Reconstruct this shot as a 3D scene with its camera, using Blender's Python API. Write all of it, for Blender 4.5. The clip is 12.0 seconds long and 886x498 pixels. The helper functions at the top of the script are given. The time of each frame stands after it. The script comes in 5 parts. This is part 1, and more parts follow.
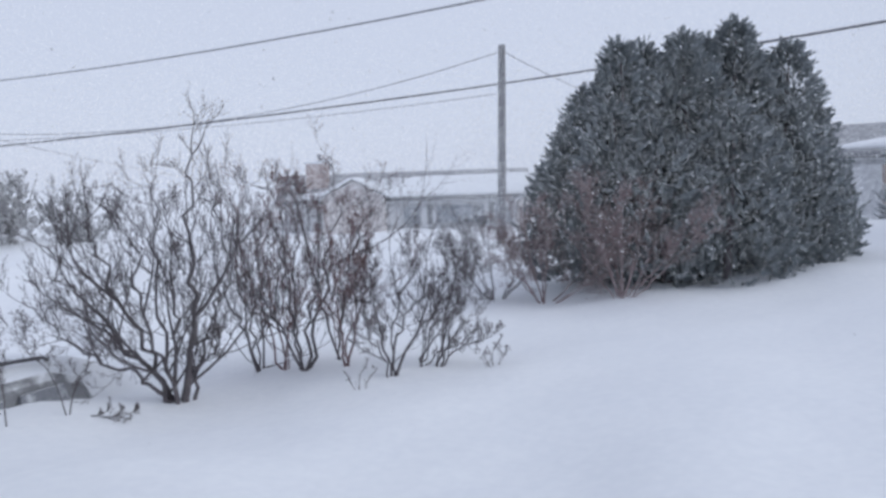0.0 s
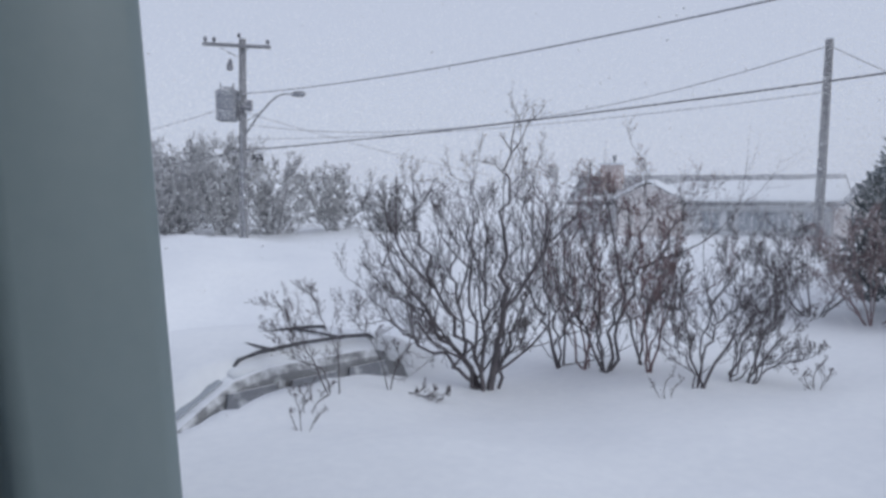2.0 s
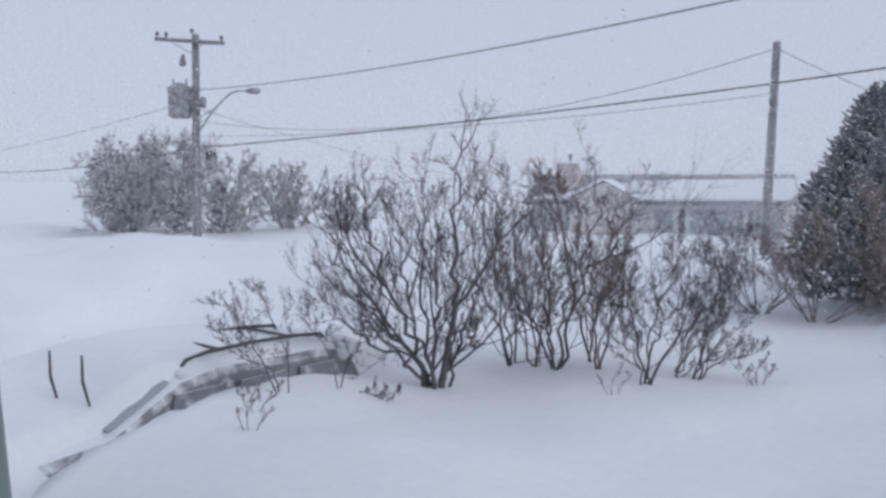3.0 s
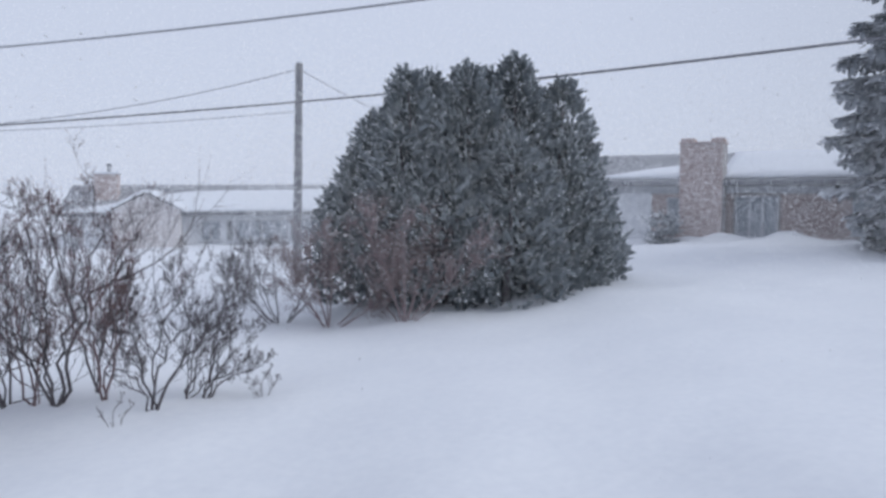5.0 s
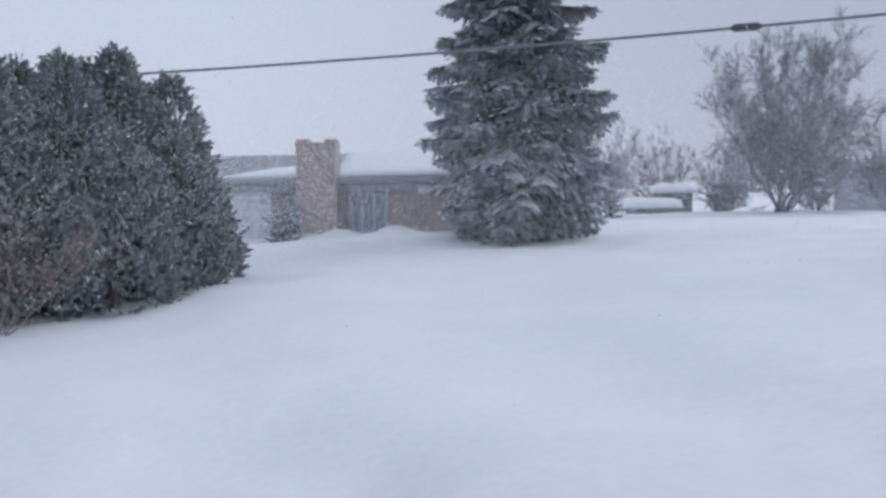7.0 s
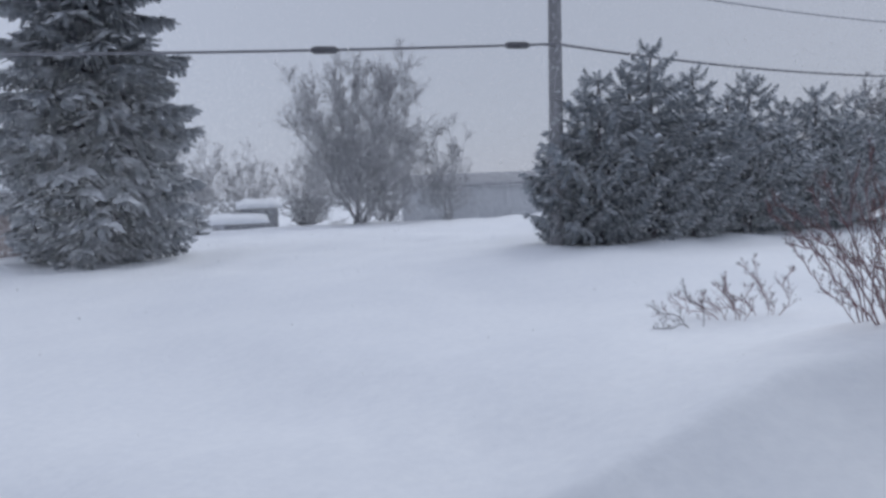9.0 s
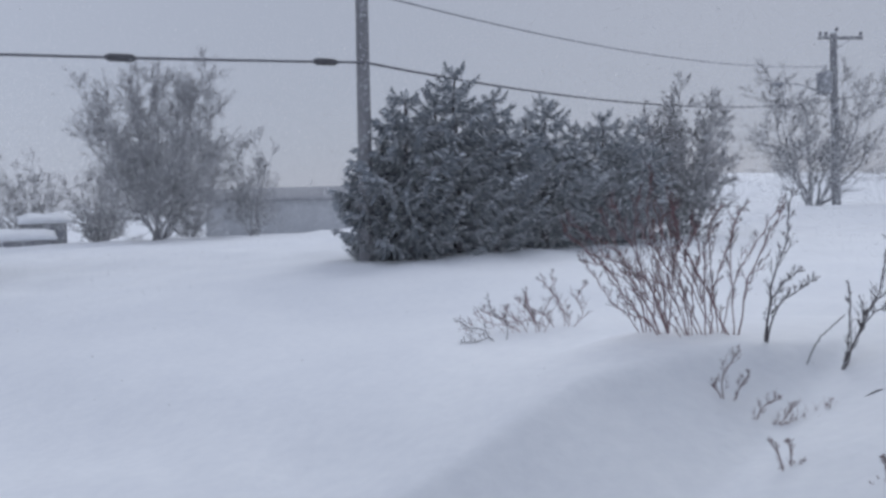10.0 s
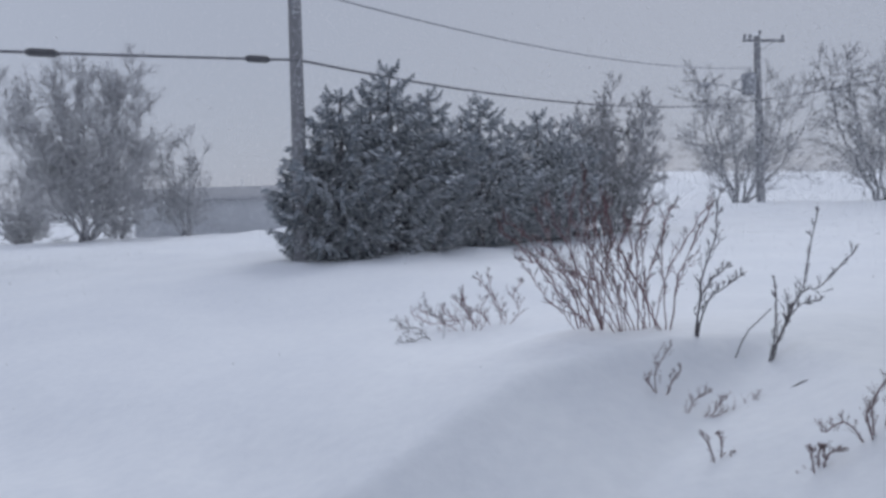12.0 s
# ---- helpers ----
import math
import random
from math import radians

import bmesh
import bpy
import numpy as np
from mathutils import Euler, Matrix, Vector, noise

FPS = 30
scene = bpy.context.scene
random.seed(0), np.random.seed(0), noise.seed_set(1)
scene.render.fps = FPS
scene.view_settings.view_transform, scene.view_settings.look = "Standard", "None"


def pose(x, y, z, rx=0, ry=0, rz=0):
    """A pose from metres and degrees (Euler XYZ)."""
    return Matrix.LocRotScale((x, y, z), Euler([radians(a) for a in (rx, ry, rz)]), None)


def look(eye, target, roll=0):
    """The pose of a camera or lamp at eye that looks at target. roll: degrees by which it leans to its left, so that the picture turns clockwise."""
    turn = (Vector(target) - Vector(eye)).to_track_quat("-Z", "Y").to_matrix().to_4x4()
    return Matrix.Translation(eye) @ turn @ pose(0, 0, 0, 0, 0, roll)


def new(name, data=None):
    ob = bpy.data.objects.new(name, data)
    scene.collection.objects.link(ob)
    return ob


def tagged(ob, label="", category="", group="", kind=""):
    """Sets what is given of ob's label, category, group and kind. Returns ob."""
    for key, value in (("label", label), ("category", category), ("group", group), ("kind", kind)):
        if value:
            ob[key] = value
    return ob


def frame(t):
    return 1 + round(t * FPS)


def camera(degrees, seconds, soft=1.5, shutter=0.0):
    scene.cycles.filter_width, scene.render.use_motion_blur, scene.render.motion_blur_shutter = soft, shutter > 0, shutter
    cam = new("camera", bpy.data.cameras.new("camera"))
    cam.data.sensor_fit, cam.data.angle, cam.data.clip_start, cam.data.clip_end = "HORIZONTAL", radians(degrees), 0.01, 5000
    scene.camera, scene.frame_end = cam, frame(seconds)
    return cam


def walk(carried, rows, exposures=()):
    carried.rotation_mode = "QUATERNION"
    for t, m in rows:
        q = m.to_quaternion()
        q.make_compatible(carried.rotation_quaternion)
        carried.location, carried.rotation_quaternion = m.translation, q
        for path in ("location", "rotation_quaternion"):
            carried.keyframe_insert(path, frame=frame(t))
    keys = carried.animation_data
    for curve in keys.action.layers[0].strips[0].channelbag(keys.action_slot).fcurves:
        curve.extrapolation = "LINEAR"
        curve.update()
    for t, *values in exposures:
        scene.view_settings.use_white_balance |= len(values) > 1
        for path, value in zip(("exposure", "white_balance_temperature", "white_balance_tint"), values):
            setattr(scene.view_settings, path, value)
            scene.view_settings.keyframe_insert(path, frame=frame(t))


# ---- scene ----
cam = camera(56.78, 12.0, soft=3.1)
PATH = [
    (0.0, pose(-0.015, 0.027, 2.586, 85.01, 1.95, -0.04)),
    (0.5, pose(-0.147, -0.015, 2.607, 85.28, 1.29, 7.49)),
    (1.0, pose(-0.226, -0.004, 2.578, 85.69, 0.79, 14.89)),
    (1.5, pose(-0.300, -0.010, 2.583, 85.50, 0.28, 18.78)),
    (2.0, pose(-0.302, -0.006, 2.584, 85.43, 0.22, 19.87)),
    (2.5, pose(-0.292, -0.002, 2.586, 85.32, 0.08, 19.42)),
    (3.0, pose(-0.210, 0.015, 2.586, 85.31, 0.01, 17.00)),
    (3.5, pose(-0.073, 0.111, 2.579, 85.91, -0.28, 6.65)),
    (3.7, pose(-0.016, 0.113, 2.611, 85.84, -0.39, 3.31)),
    (5.5, pose(0.533, -0.161, 2.734, 85.69, 0.92, -20.61)),
    (6.0, pose(0.513, -0.348, 2.661, 85.80, 1.51, -29.36)),
    (6.5, pose(0.593, -0.350, 2.648, 85.75, 1.31, -34.51)),
    (8.5, pose(0.632, -0.147, 2.587, 85.82, 1.58, -57.26)),
    (9.0, pose(0.539, -0.187, 2.621, 86.03, 1.97, -67.04)),
    (9.5, pose(0.526, -0.174, 2.646, 86.25, 1.87, -74.28)),
    (10.0, pose(0.500, -0.181, 2.658, 86.65, 1.58, -80.35)),
    (10.5, pose(0.536, -0.194, 2.655, 86.42, 1.32, -85.26)),
    (11.0, pose(0.529, -0.192, 2.660, 86.36, 1.11, -87.21)),
    (11.5, pose(0.552, -0.209, 2.652, 86.69, 1.66, -87.29)),
    (12.0, pose(0.541, -0.184, 2.654, 86.45, 1.82, -84.79)),
]
EXPOSURES = [(0.0, 0.17), (1.0, 0.1), (2.5, -0.05), (3.7, 0.06), (5.5, 0.15), (6.5, 0.12), (8.5, 0.03), (9.5, -0.05), (12.0, -0.08)]
walk(cam, PATH, EXPOSURES)

# ---- light ----
SUN_EL, SUN_AZ = 34.0, 102.0
world = bpy.data.worlds.new("overcast_sky")
scene.world = world
world.use_nodes = True
wn, wl = world.node_tree.nodes, world.node_tree.links
wn.clear()
sky = wn.new("ShaderNodeTexSky")
sky.sky_type = 'NISHITA'
sky.sun_disc = False
sky.sun_elevation = radians(SUN_EL)
sky.sun_rotation = radians(SUN_AZ)
bg_sky = wn.new("ShaderNodeBackground")
bg_sky.inputs["Strength"].default_value = 0.005
bg_cloud = wn.new("ShaderNodeBackground")
bg_cloud.inputs["Color"].default_value = (0.545, 0.60, 0.742, 1)
# the cloud's strength falls smoothly towards the east
sky_at = wn.new("ShaderNodeTexCoord")
east = wn.new("ShaderNodeVectorMath")
east.operation = 'DOT_PRODUCT'
east.inputs[1].default_value = (0.98, -0.2, 0.0)
thick = wn.new("ShaderNodeMapRange")
thick.interpolation_type = 'SMOOTHSTEP'
thick.inputs["From Min"].default_value, thick.inputs["From Max"].default_value = 0.1, 1.0
thick.inputs["To Min"].default_value, thick.inputs["To Max"].default_value = 0.94, 0.655
both = wn.new("ShaderNodeAddShader")
wout = wn.new("ShaderNodeOutputWorld")
wl.new(sky.outputs[0], bg_sky.inputs["Color"])
wl.new(bg_sky.outputs[0], both.inputs[0])
wl.new(sky_at.outputs["Generated"], east.inputs[0])
wl.new(east.outputs["Value"], thick.inputs["Value"])
wl.new(thick.outputs["Result"], bg_cloud.inputs["Strength"])
wl.new(bg_cloud.outputs[0], both.inputs[1])
wl.new(both.outputs[0], wout.inputs["Surface"])

sun_data = bpy.data.lights.new("sun", 'SUN')
sun_data.energy = 1.02
sun_data.angle = radians(38)
sun_data.color = (0.93, 0.965, 1.0)
sun_ob = new("sun", sun_data)
sun_dir = Vector((math.sin(radians(SUN_AZ)) * math.cos(radians(SUN_EL)), math.cos(radians(SUN_AZ)) * math.cos(radians(SUN_EL)), math.sin(radians(SUN_EL))))
sun_ob.matrix_world = look(sun_dir * 60, (0, 0, 0))

# ---- materials ----


def material(name, dark, light, scale=6.0, fine=60.0, rough=0.8, bump=0.3, bump_size=0.01, metal=0.0, snow=0.0, wind=0.0, snow_scale=9.0, cling=0.0):
    """Two-scale mottled surface. snow: how much lies on upward faces; wind: how much the gale has plastered on the faces towards the wind."""
    m = bpy.data.materials.new(name)
    m.use_nodes = True
    n, l = m.node_tree.nodes, m.node_tree.links
    b = n["Principled BSDF"]
    b.inputs["Roughness"].default_value = rough
    b.inputs["Metallic"].default_value = metal
    co = n.new("ShaderNodeTexCoord")
    big = n.new("ShaderNodeTexNoise")
    big.inputs["Scale"].default_value = scale
    big.inputs["Detail"].default_value = 5
    small = n.new("ShaderNodeTexNoise")
    small.inputs["Scale"].default_value = fine
    small.inputs["Detail"].default_value = 3
    l.new(co.outputs["Object"], big.inputs["Vector"])
    l.new(co.outputs["Object"], small.inputs["Vector"])
    mixf = n.new("ShaderNodeMath")
    mixf.operation = 'MULTIPLY_ADD'
    mixf.inputs[1].default_value = 0.45
    l.new(small.outputs["Fac"], mixf.inputs[0])
    half = n.new("ShaderNodeMath")
    half.operation = 'MULTIPLY'
    half.inputs[1].default_value = 0.55
    l.new(big.outputs["Fac"], half.inputs[0])
    l.new(half.outputs[0], mixf.inputs[2])
    ramp = n.new("ShaderNodeValToRGB")
    ramp.color_ramp.elements[0].position, ramp.color_ramp.elements[1].position = 0.33, 0.67
    ramp.color_ramp.elements[0].color, ramp.color_ramp.elements[1].color = (*dark, 1), (*light, 1)
    l.new(mixf.outputs[0], ramp.inputs["Fac"])
    colour = ramp.outputs["Color"]
    if snow or wind:
        geo = n.new("ShaderNodeNewGeometry")
        dot = n.new("ShaderNodeVectorMath")
        dot.operation = 'DOT_PRODUCT'
        dot.inputs[1].default_value = (-0.55 * wind, -0.35 * wind, snow)
        l.new(geo.outputs["Normal"], dot.inputs[0])
        patch = n.new("ShaderNodeTexNoise")
        patch.inputs["Scale"].default_value = snow_scale
        patch.inputs["Detail"].default_value = 4
        l.new(co.outputs["Object"], patch.inputs["Vector"])
        add = n.new("ShaderNodeMath")
        add.operation = 'ADD'
        l.new(dot.outputs["Value"], add.inputs[0])
        l.new(patch.outputs["Fac"], add.inputs[1])
        lim = n.new("ShaderNodeMapRange")
        lim.inputs["From Min"].default_value, lim.inputs["From Max"].default_value = 0.72 - cling, 1.0 - cling
        l.new(add.outputs[0], lim.inputs["Value"])
        mix = n.new("ShaderNodeMixRGB")
        mix.inputs["Color2"].default_value = (0.82, 0.84, 0.88, 1)
        l.new(lim.outputs["Result"], mix.inputs["Fac"])
        l.new(colour, mix.inputs["Color1"])
        colour = mix.outputs["Color"]
    l.new(colour, b.inputs["Base Color"])
    if bump:
        bn = n.new("ShaderNodeBump")
        bn.inputs["Strength"].default_value = bump
        bn.inputs["Distance"].default_value = bump_size
        l.new(mixf.outputs[0], bn.inputs["Height"])
        l.new(bn.outputs["Normal"], b.inputs["Normal"])
    return m


M_SNOW = material("wind_packed_snow", (0.78, 0.80, 0.84), (0.86, 0.875, 0.90), 0.6, 9.0, 0.75, 0.35, 0.03)
M_SNOW_CLUMP = material("clinging_snow", (0.74, 0.76, 0.80), (0.84, 0.86, 0.89), 5, 40, 0.8, 0.3, 0.01)
M_BARK = material("shrub_bark", (0.075, 0.068, 0.075), (0.17, 0.150, 0.158), 9, 90, 0.85, 0.5, 0.006)
M_RED_TWIG = material("reddish_twigs", (0.13, 0.082, 0.086), (0.27, 0.175, 0.175), 5, 60, 0.8, 0.3, 0.004)
M_ROSE_TWIG = material("red_canes", (0.17, 0.088, 0.096), (0.32, 0.20, 0.205), 4, 60, 0.75, 0.3, 0.004)
# Paler pinkish twigs for the brush and the sprigs
M_BRUSH = material("pale_brush_twigs", (0.22, 0.165, 0.17), (0.38, 0.30, 0.305), 4, 60, 0.85, 0.3, 0.004)
M_BUD = material("dry_buds", (0.08, 0.068, 0.075), (0.16, 0.13, 0.135), 20, 90, 0.85, 0.3, 0.004)
# Bark of distant trees, its grey lightened in base colour to stand for haze
M_FAR_BARK = material("hazed_far_bark", (0.25, 0.25, 0.265), (0.37, 0.37, 0.385), 1.2, 14, 0.9, 0.3, 0.02, snow=0.2, wind=0.35, snow_scale=3)
M_MID_BARK = material("hazed_mid_bark", (0.17, 0.168, 0.18), (0.28, 0.278, 0.29), 1.2, 14, 0.9, 0.3, 0.02, wind=0.3, snow_scale=3)
M_FLAKE = material("snowflakes", (0.86, 0.87, 0.89), (0.91, 0.92, 0.935), 5, 40, 0.9, 0)
# Conifer greens are paled, and their snow share raised, to stand for haze
M_CEDAR = material("hazed_cedar_foliage", (0.11, 0.13, 0.142), (0.275, 0.305, 0.32), 1.1, 12, 0.85, 0.2, 0.01, snow=0.24, snow_scale=5, cling=0.05)
M_SPRUCE = material("hazed_spruce_needles", (0.23, 0.25, 0.275), (0.42, 0.442, 0.47), 1.0, 11, 0.85, 0.2, 0.01, snow=0.26, snow_scale=3, cling=0.10)
M_HEDGE = material("hazed_hedge_needles", (0.17, 0.192, 0.215), (0.37, 0.40, 0.43), 1.0, 11, 0.85, 0.2, 0.01, snow=0.20, snow_scale=3, cling=0.14)
M_POLE = material("weathered_pole_wood", (0.16, 0.16, 0.17), (0.27, 0.27, 0.285), 2.5, 45, 0.9, 0.5, 0.006, wind=0.30, snow_scale=14)
# Black cable sheath, lightened in base colour for the haze before it
M_CABLE = material("black_cable_sheath", (0.14, 0.14, 0.155), (0.22, 0.22, 0.24), 4, 40, 0.7, 0.1)
M_WIRE = material("pale_wire", (0.30, 0.305, 0.33), (0.42, 0.425, 0.45), 4, 40, 0.7, 0.1)
M_METAL = material("galvanised_steel", (0.20, 0.21, 0.23), (0.34, 0.35, 0.38), 5, 50, 0.55, 0.2, 0.004, 0.2, wind=0.4, snow_scale=4)
M_CERAMIC = material("grey_porcelain", (0.14, 0.14, 0.16), (0.22, 0.22, 0.25), 8, 40, 0.4, 0.1)
M_TRIM = material("grey_green_trim", (0.185, 0.232, 0.238), (0.205, 0.25, 0.254), 2.0, 60, 0.45, 0.15, 0.002)
M_TRIM_DARK = material("slate_trim", (0.14, 0.17, 0.20), (0.17, 0.20, 0.23), 2.0, 60, 0.5, 0.15, 0.002)
# Neighbour houses' tones are paled here, putting haze into their base colours
M_SIDING = material("pale_siding", (0.66, 0.675, 0.70), (0.74, 0.755, 0.78), 0.8, 18, 0.8, 0.2, 0.004, wind=0.3, snow_scale=2)
M_SIDING_TAN = material("tan_siding", (0.60, 0.56, 0.55), (0.68, 0.64, 0.63), 0.8, 18, 0.8, 0.2, 0.004, wind=0.25, snow_scale=2)
M_HOME = material("own_siding", (0.30, 0.33, 0.34), (0.38, 0.41, 0.42), 0.8, 18, 0.7, 0.2, 0.004)
M_BRICK = material("hazed_brick", (0.43, 0.34, 0.32), (0.54, 0.45, 0.43), 3.0, 25, 0.9, 0.3, 0.006, wind=0.2, snow_scale=5)
M_MORTAR = material("hazed_mortar", (0.33, 0.31, 0.31), (0.43, 0.41, 0.41), 3.0, 25, 0.95, 0.3, 0.006)
M_SHINGLE = material("hazed_shingles", (0.24, 0.245, 0.265), (0.33, 0.335, 0.36), 2.0, 22, 0.9, 0.4, 0.01, wind=0.25, snow_scale=3)
M_FASCIA = material("white_fascia", (0.42, 0.435, 0.46), (0.52, 0.535, 0.56), 2.0, 30, 0.6, 0.1)
M_GUTTER = material("grey_gutter", (0.17, 0.175, 0.19), (0.26, 0.265, 0.28), 2.0, 30, 0.5, 0.1)
M_CAR = material("dark_car_paint", (0.16, 0.165, 0.178), (0.25, 0.255, 0.27), 2.0, 30, 0.45, 0.05, 0.002, snow=0.6, snow_scale=5, cling=0.10)
M_SNOWY_GLASS = material("snow_plastered_glass", (0.15, 0.16, 0.18), (0.26, 0.27, 0.30), 2.0, 30, 0.35, 0.05, 0.002, snow=0.5, snow_scale=5, cling=0.10)
M_RUBBER = material("dull_black_plastic", (0.06, 0.06, 0.068), (0.11, 0.11, 0.12), 6, 60, 0.7, 0.1)


def glass_material():
    m = bpy.data.materials.new("window_glass")
    m.use_nodes = True
    b = m.node_tree.nodes["Principled BSDF"]
    b.inputs["Base Color"].default_value = (0.36, 0.39, 0.43, 1)
    b.inputs["Roughness"].default_value = 0.2
    b.inputs["IOR"].default_value = 1.5
    return m


M_GLASS = glass_material()

# ---- building helpers ----


def obj(name, verts, faces, mat, parent=None, label="", smooth=False):
    me = bpy.data.meshes.new(name)
    me.from_pydata([tuple(v) for v in verts], [], faces)
    me.materials.append(mat)
    if smooth:
        me.polygons.foreach_set("use_smooth", [True] * len(me.polygons))
    me.update()
    ob = new(name, me)
    if parent:
        ob.parent = parent
    if label:
        tagged(ob, label)
    return ob


def part(name, bm, mat, parent=None, label="", smooth=False):
    me = bpy.data.meshes.new(name)
    bmesh.ops.recalc_face_normals(bm, faces=bm.faces)
    bm.to_mesh(me)
    bm.free()
    me.materials.append(mat)
    if smooth:
        me.polygons.foreach_set("use_smooth", [True] * len(me.polygons))
    ob = new(name, me)
    if parent:
        ob.parent = parent
    if label:
        tagged(ob, label)
    return ob


def thing(name, m, label, category, group="", kind=""):
    ob = new(name)
    ob.empty_display_size = 0.2
    ob.matrix_world = m
    return tagged(ob, label, category, group, kind)


def box(bm, x0, x1, y0, y1, z0, z1, bevel=0.0):
    r = bmesh.ops.create_cube(bm, size=1.0, matrix=Matrix.Translation(((x0 + x1) / 2, (y0 + y1) / 2, (z0 + z1) / 2)) @ Matrix.Diagonal((x1 - x0, y1 - y0, z1 - z0, 1)))
    if bevel:
        edges = list({e for v in r["verts"] for e in v.link_edges})
        bmesh.ops.bevel(bm, geom=edges, offset=bevel, segments=2, affect='EDGES', profile=0.5)
    return bm


def boxed(name, dims, mat, parent=None, label="", bevel=0.0):
    return part(name, box(bmesh.new(), *dims, bevel), mat, parent, label)


class Tubes:
    """Collects tapered tubes along polylines into one mesh."""

    def __init__(self):
        self.v, self.f = [], []

    def add(self, pts, radii, sides=5, cap=True):
        base = len(self.v)
        count = len(pts)
        side = Vector((1, 0, 0))
        for i, p in enumerate(pts):
            d = (pts[min(i + 1, count - 1)] - pts[max(i - 1, 0)])
            if d.length < 1e-9:
                d = Vector((0, 0, 1))
            d.normalize()
            u = side - d * side.dot(d)
            if u.length < 0.2:
                u = Vector((0, 1, 0)) - d * d.y
            u.normalize()
            side = u
            w = d.cross(u)
            for k in range(sides):
                a = 2 * math.pi * k / sides
                self.v.append(p + (u * math.cos(a) + w * math.sin(a)) * radii[i])
        for i in range(count - 1):
            for k in range(sides):
                a, b = base + i * sides + k, base + i * sides + (k + 1) % sides
                self.f.append((a, b, b + sides, a + sides))
        if cap:
            self.f.append(tuple(base + k for k in reversed(range(sides))))
            self.f.append(tuple(base + (count - 1) * sides + k for k in range(sides)))

    def tri(self, a, b, c):
        n = len(self.v)
        self.v += [a, b, c]
        self.f.append((n, n + 1, n + 2))

    def bud(self, p, d, length, width):
        """A small pointed bud or curled dry leaf."""
        d = d.normalized()
        u = d.orthogonal().normalized()
        w = d.cross(u)
        n = len(self.v)
        m = p + d * length * 0.45
        self.v += [p, m + u * width, m - u * width * 0.5 + w * width * 0.8, m - u * width * 0.5 - w * width * 0.8, p + d * length]
        self.f += [(n, n + 1, n + 2), (n, n + 2, n + 3), (n, n + 3, n + 1), (n + 4, n + 2, n + 1), (n + 4, n + 3, n + 2), (n + 4, n + 1, n + 3)]

    def blob(self, p, sx, sy, sz, rng):
        """A small uneven lump (a squashed, jittered octahedron split once)."""
        n = len(self.v)
        ring = 6
        self.v.append(p + Vector((0, 0, sz * rng.uniform(0.8, 1.1))))
        for r, h in ((0.75, 0.6), (1.0, 0.0), (0.7, -0.5)):
            for k in range(ring):
                a = 2 * math.pi * (k + rng.uniform(-0.2, 0.2)) / ring
                q = r * rng.uniform(0.8, 1.2)
                self.v.append(p + Vector((math.cos(a) * sx * q, math.sin(a) * sy * q, sz * h * rng.uniform(0.8, 1.2))))
        self.v.append(p - Vector((0, 0, sz * 0.7)))
        for k in range(ring):
            k2 = (k + 1) % ring
            self.f.append((n, n + 1 + k, n + 1 + k2))
            for j in range(2):
                a = n + 1 + j * ring
                self.f.append((a + k, a + ring + k, a + ring + k2, a + k2))
            a = n + 1 + 2 * ring
            self.f.append((a + k, n + 1 + 3 * ring, a + k2))

    def make(self, name, mat, parent=None, label="", smooth=True):
        return obj(name, self.v, self.f, mat, parent, label, smooth)


def rand_dir(rng):
    z, a = rng.uniform(-1, 1), rng.uniform(0, 2 * math.pi)
    r = math.sqrt(1 - z * z)
    return Vector((r * math.cos(a), r * math.sin(a), z))


# ---- ground ----
# snow levels in metres: x, y, z
LEVELS = [
    (0, 6, 0.20), (-2.7, 5.4, 0.45), (2.7, 5.4, 0.38), (3.7, 10.4, 0.42), (-3.3, 9.2, 0.02), (-0.6, 9.8, 0.30), (1.2, 14.5, 0.31),
    (4.3, 14.9, 0.48), (7.7, 15.7, 0.80), (-12.8, 18, 1.0), (-11.7, 22, 0.6), (-9.2, 12, 0.1), (-6.6, 10.2, 0.25), (-4.5, 8.1, 0.30), (-4.75, 6.4, 0.34), (-0.5, 42, -0.1),
    (-18, 27, 0.5), (13, 26.4, 0.9), (17.5, 22.6, 1.03), (53, 29, 0.5), (7.6, 10.6, 0.69), (6.35, 5.4, 0.68), (42.6, 23, 1.0),
    (18.2, 4.6, 1.26), (21.4, 2.2, 1.42), (26, -1.5, 1.4), (40.4, -11.6, 1.93), (74, -14, 4.2), (70, -27, 3.6), (4.7, 2.6, 0.95),
    (9.7, 3.8, 0.96), (8.5, 0.8, 1.28), (6.8, -1.3, 1.62), (5.3, -2.3, 1.66), (-25, -25, 0.5)]
LV = np.array(LEVELS)
# the crest of the drift that curls round the hollow beside the house
CREST = [(3.5, 2.4), (4.73, 0.73), (5.73, -0.16), (6.45, -1.19), (6.6, -2.0), (5.6, -2.15), (4.63, -1.95), (3.79, -1.8), (2.9, -1.7)]
# the sharp lip of the wind scoop along the buried car
LIP = [(-3.8, 2.2), (-4.4, 3.7), (-4.62, 4.48), (-4.95, 5.6), (-5.06, 6.2), (-5.0, 6.6), (-4.88, 7.6), (-4.75, 8.3), (-4.45, 9.1), (-3.95, 10.0)]
# the buried car: where it stands and which way its nose points
CAR_X, CAR_Y, CAR_TURN = -5.8, 7.75, 247.0
CAR_DX, CAR_DY = math.cos(radians(CAR_TURN)), math.sin(radians(CAR_TURN))
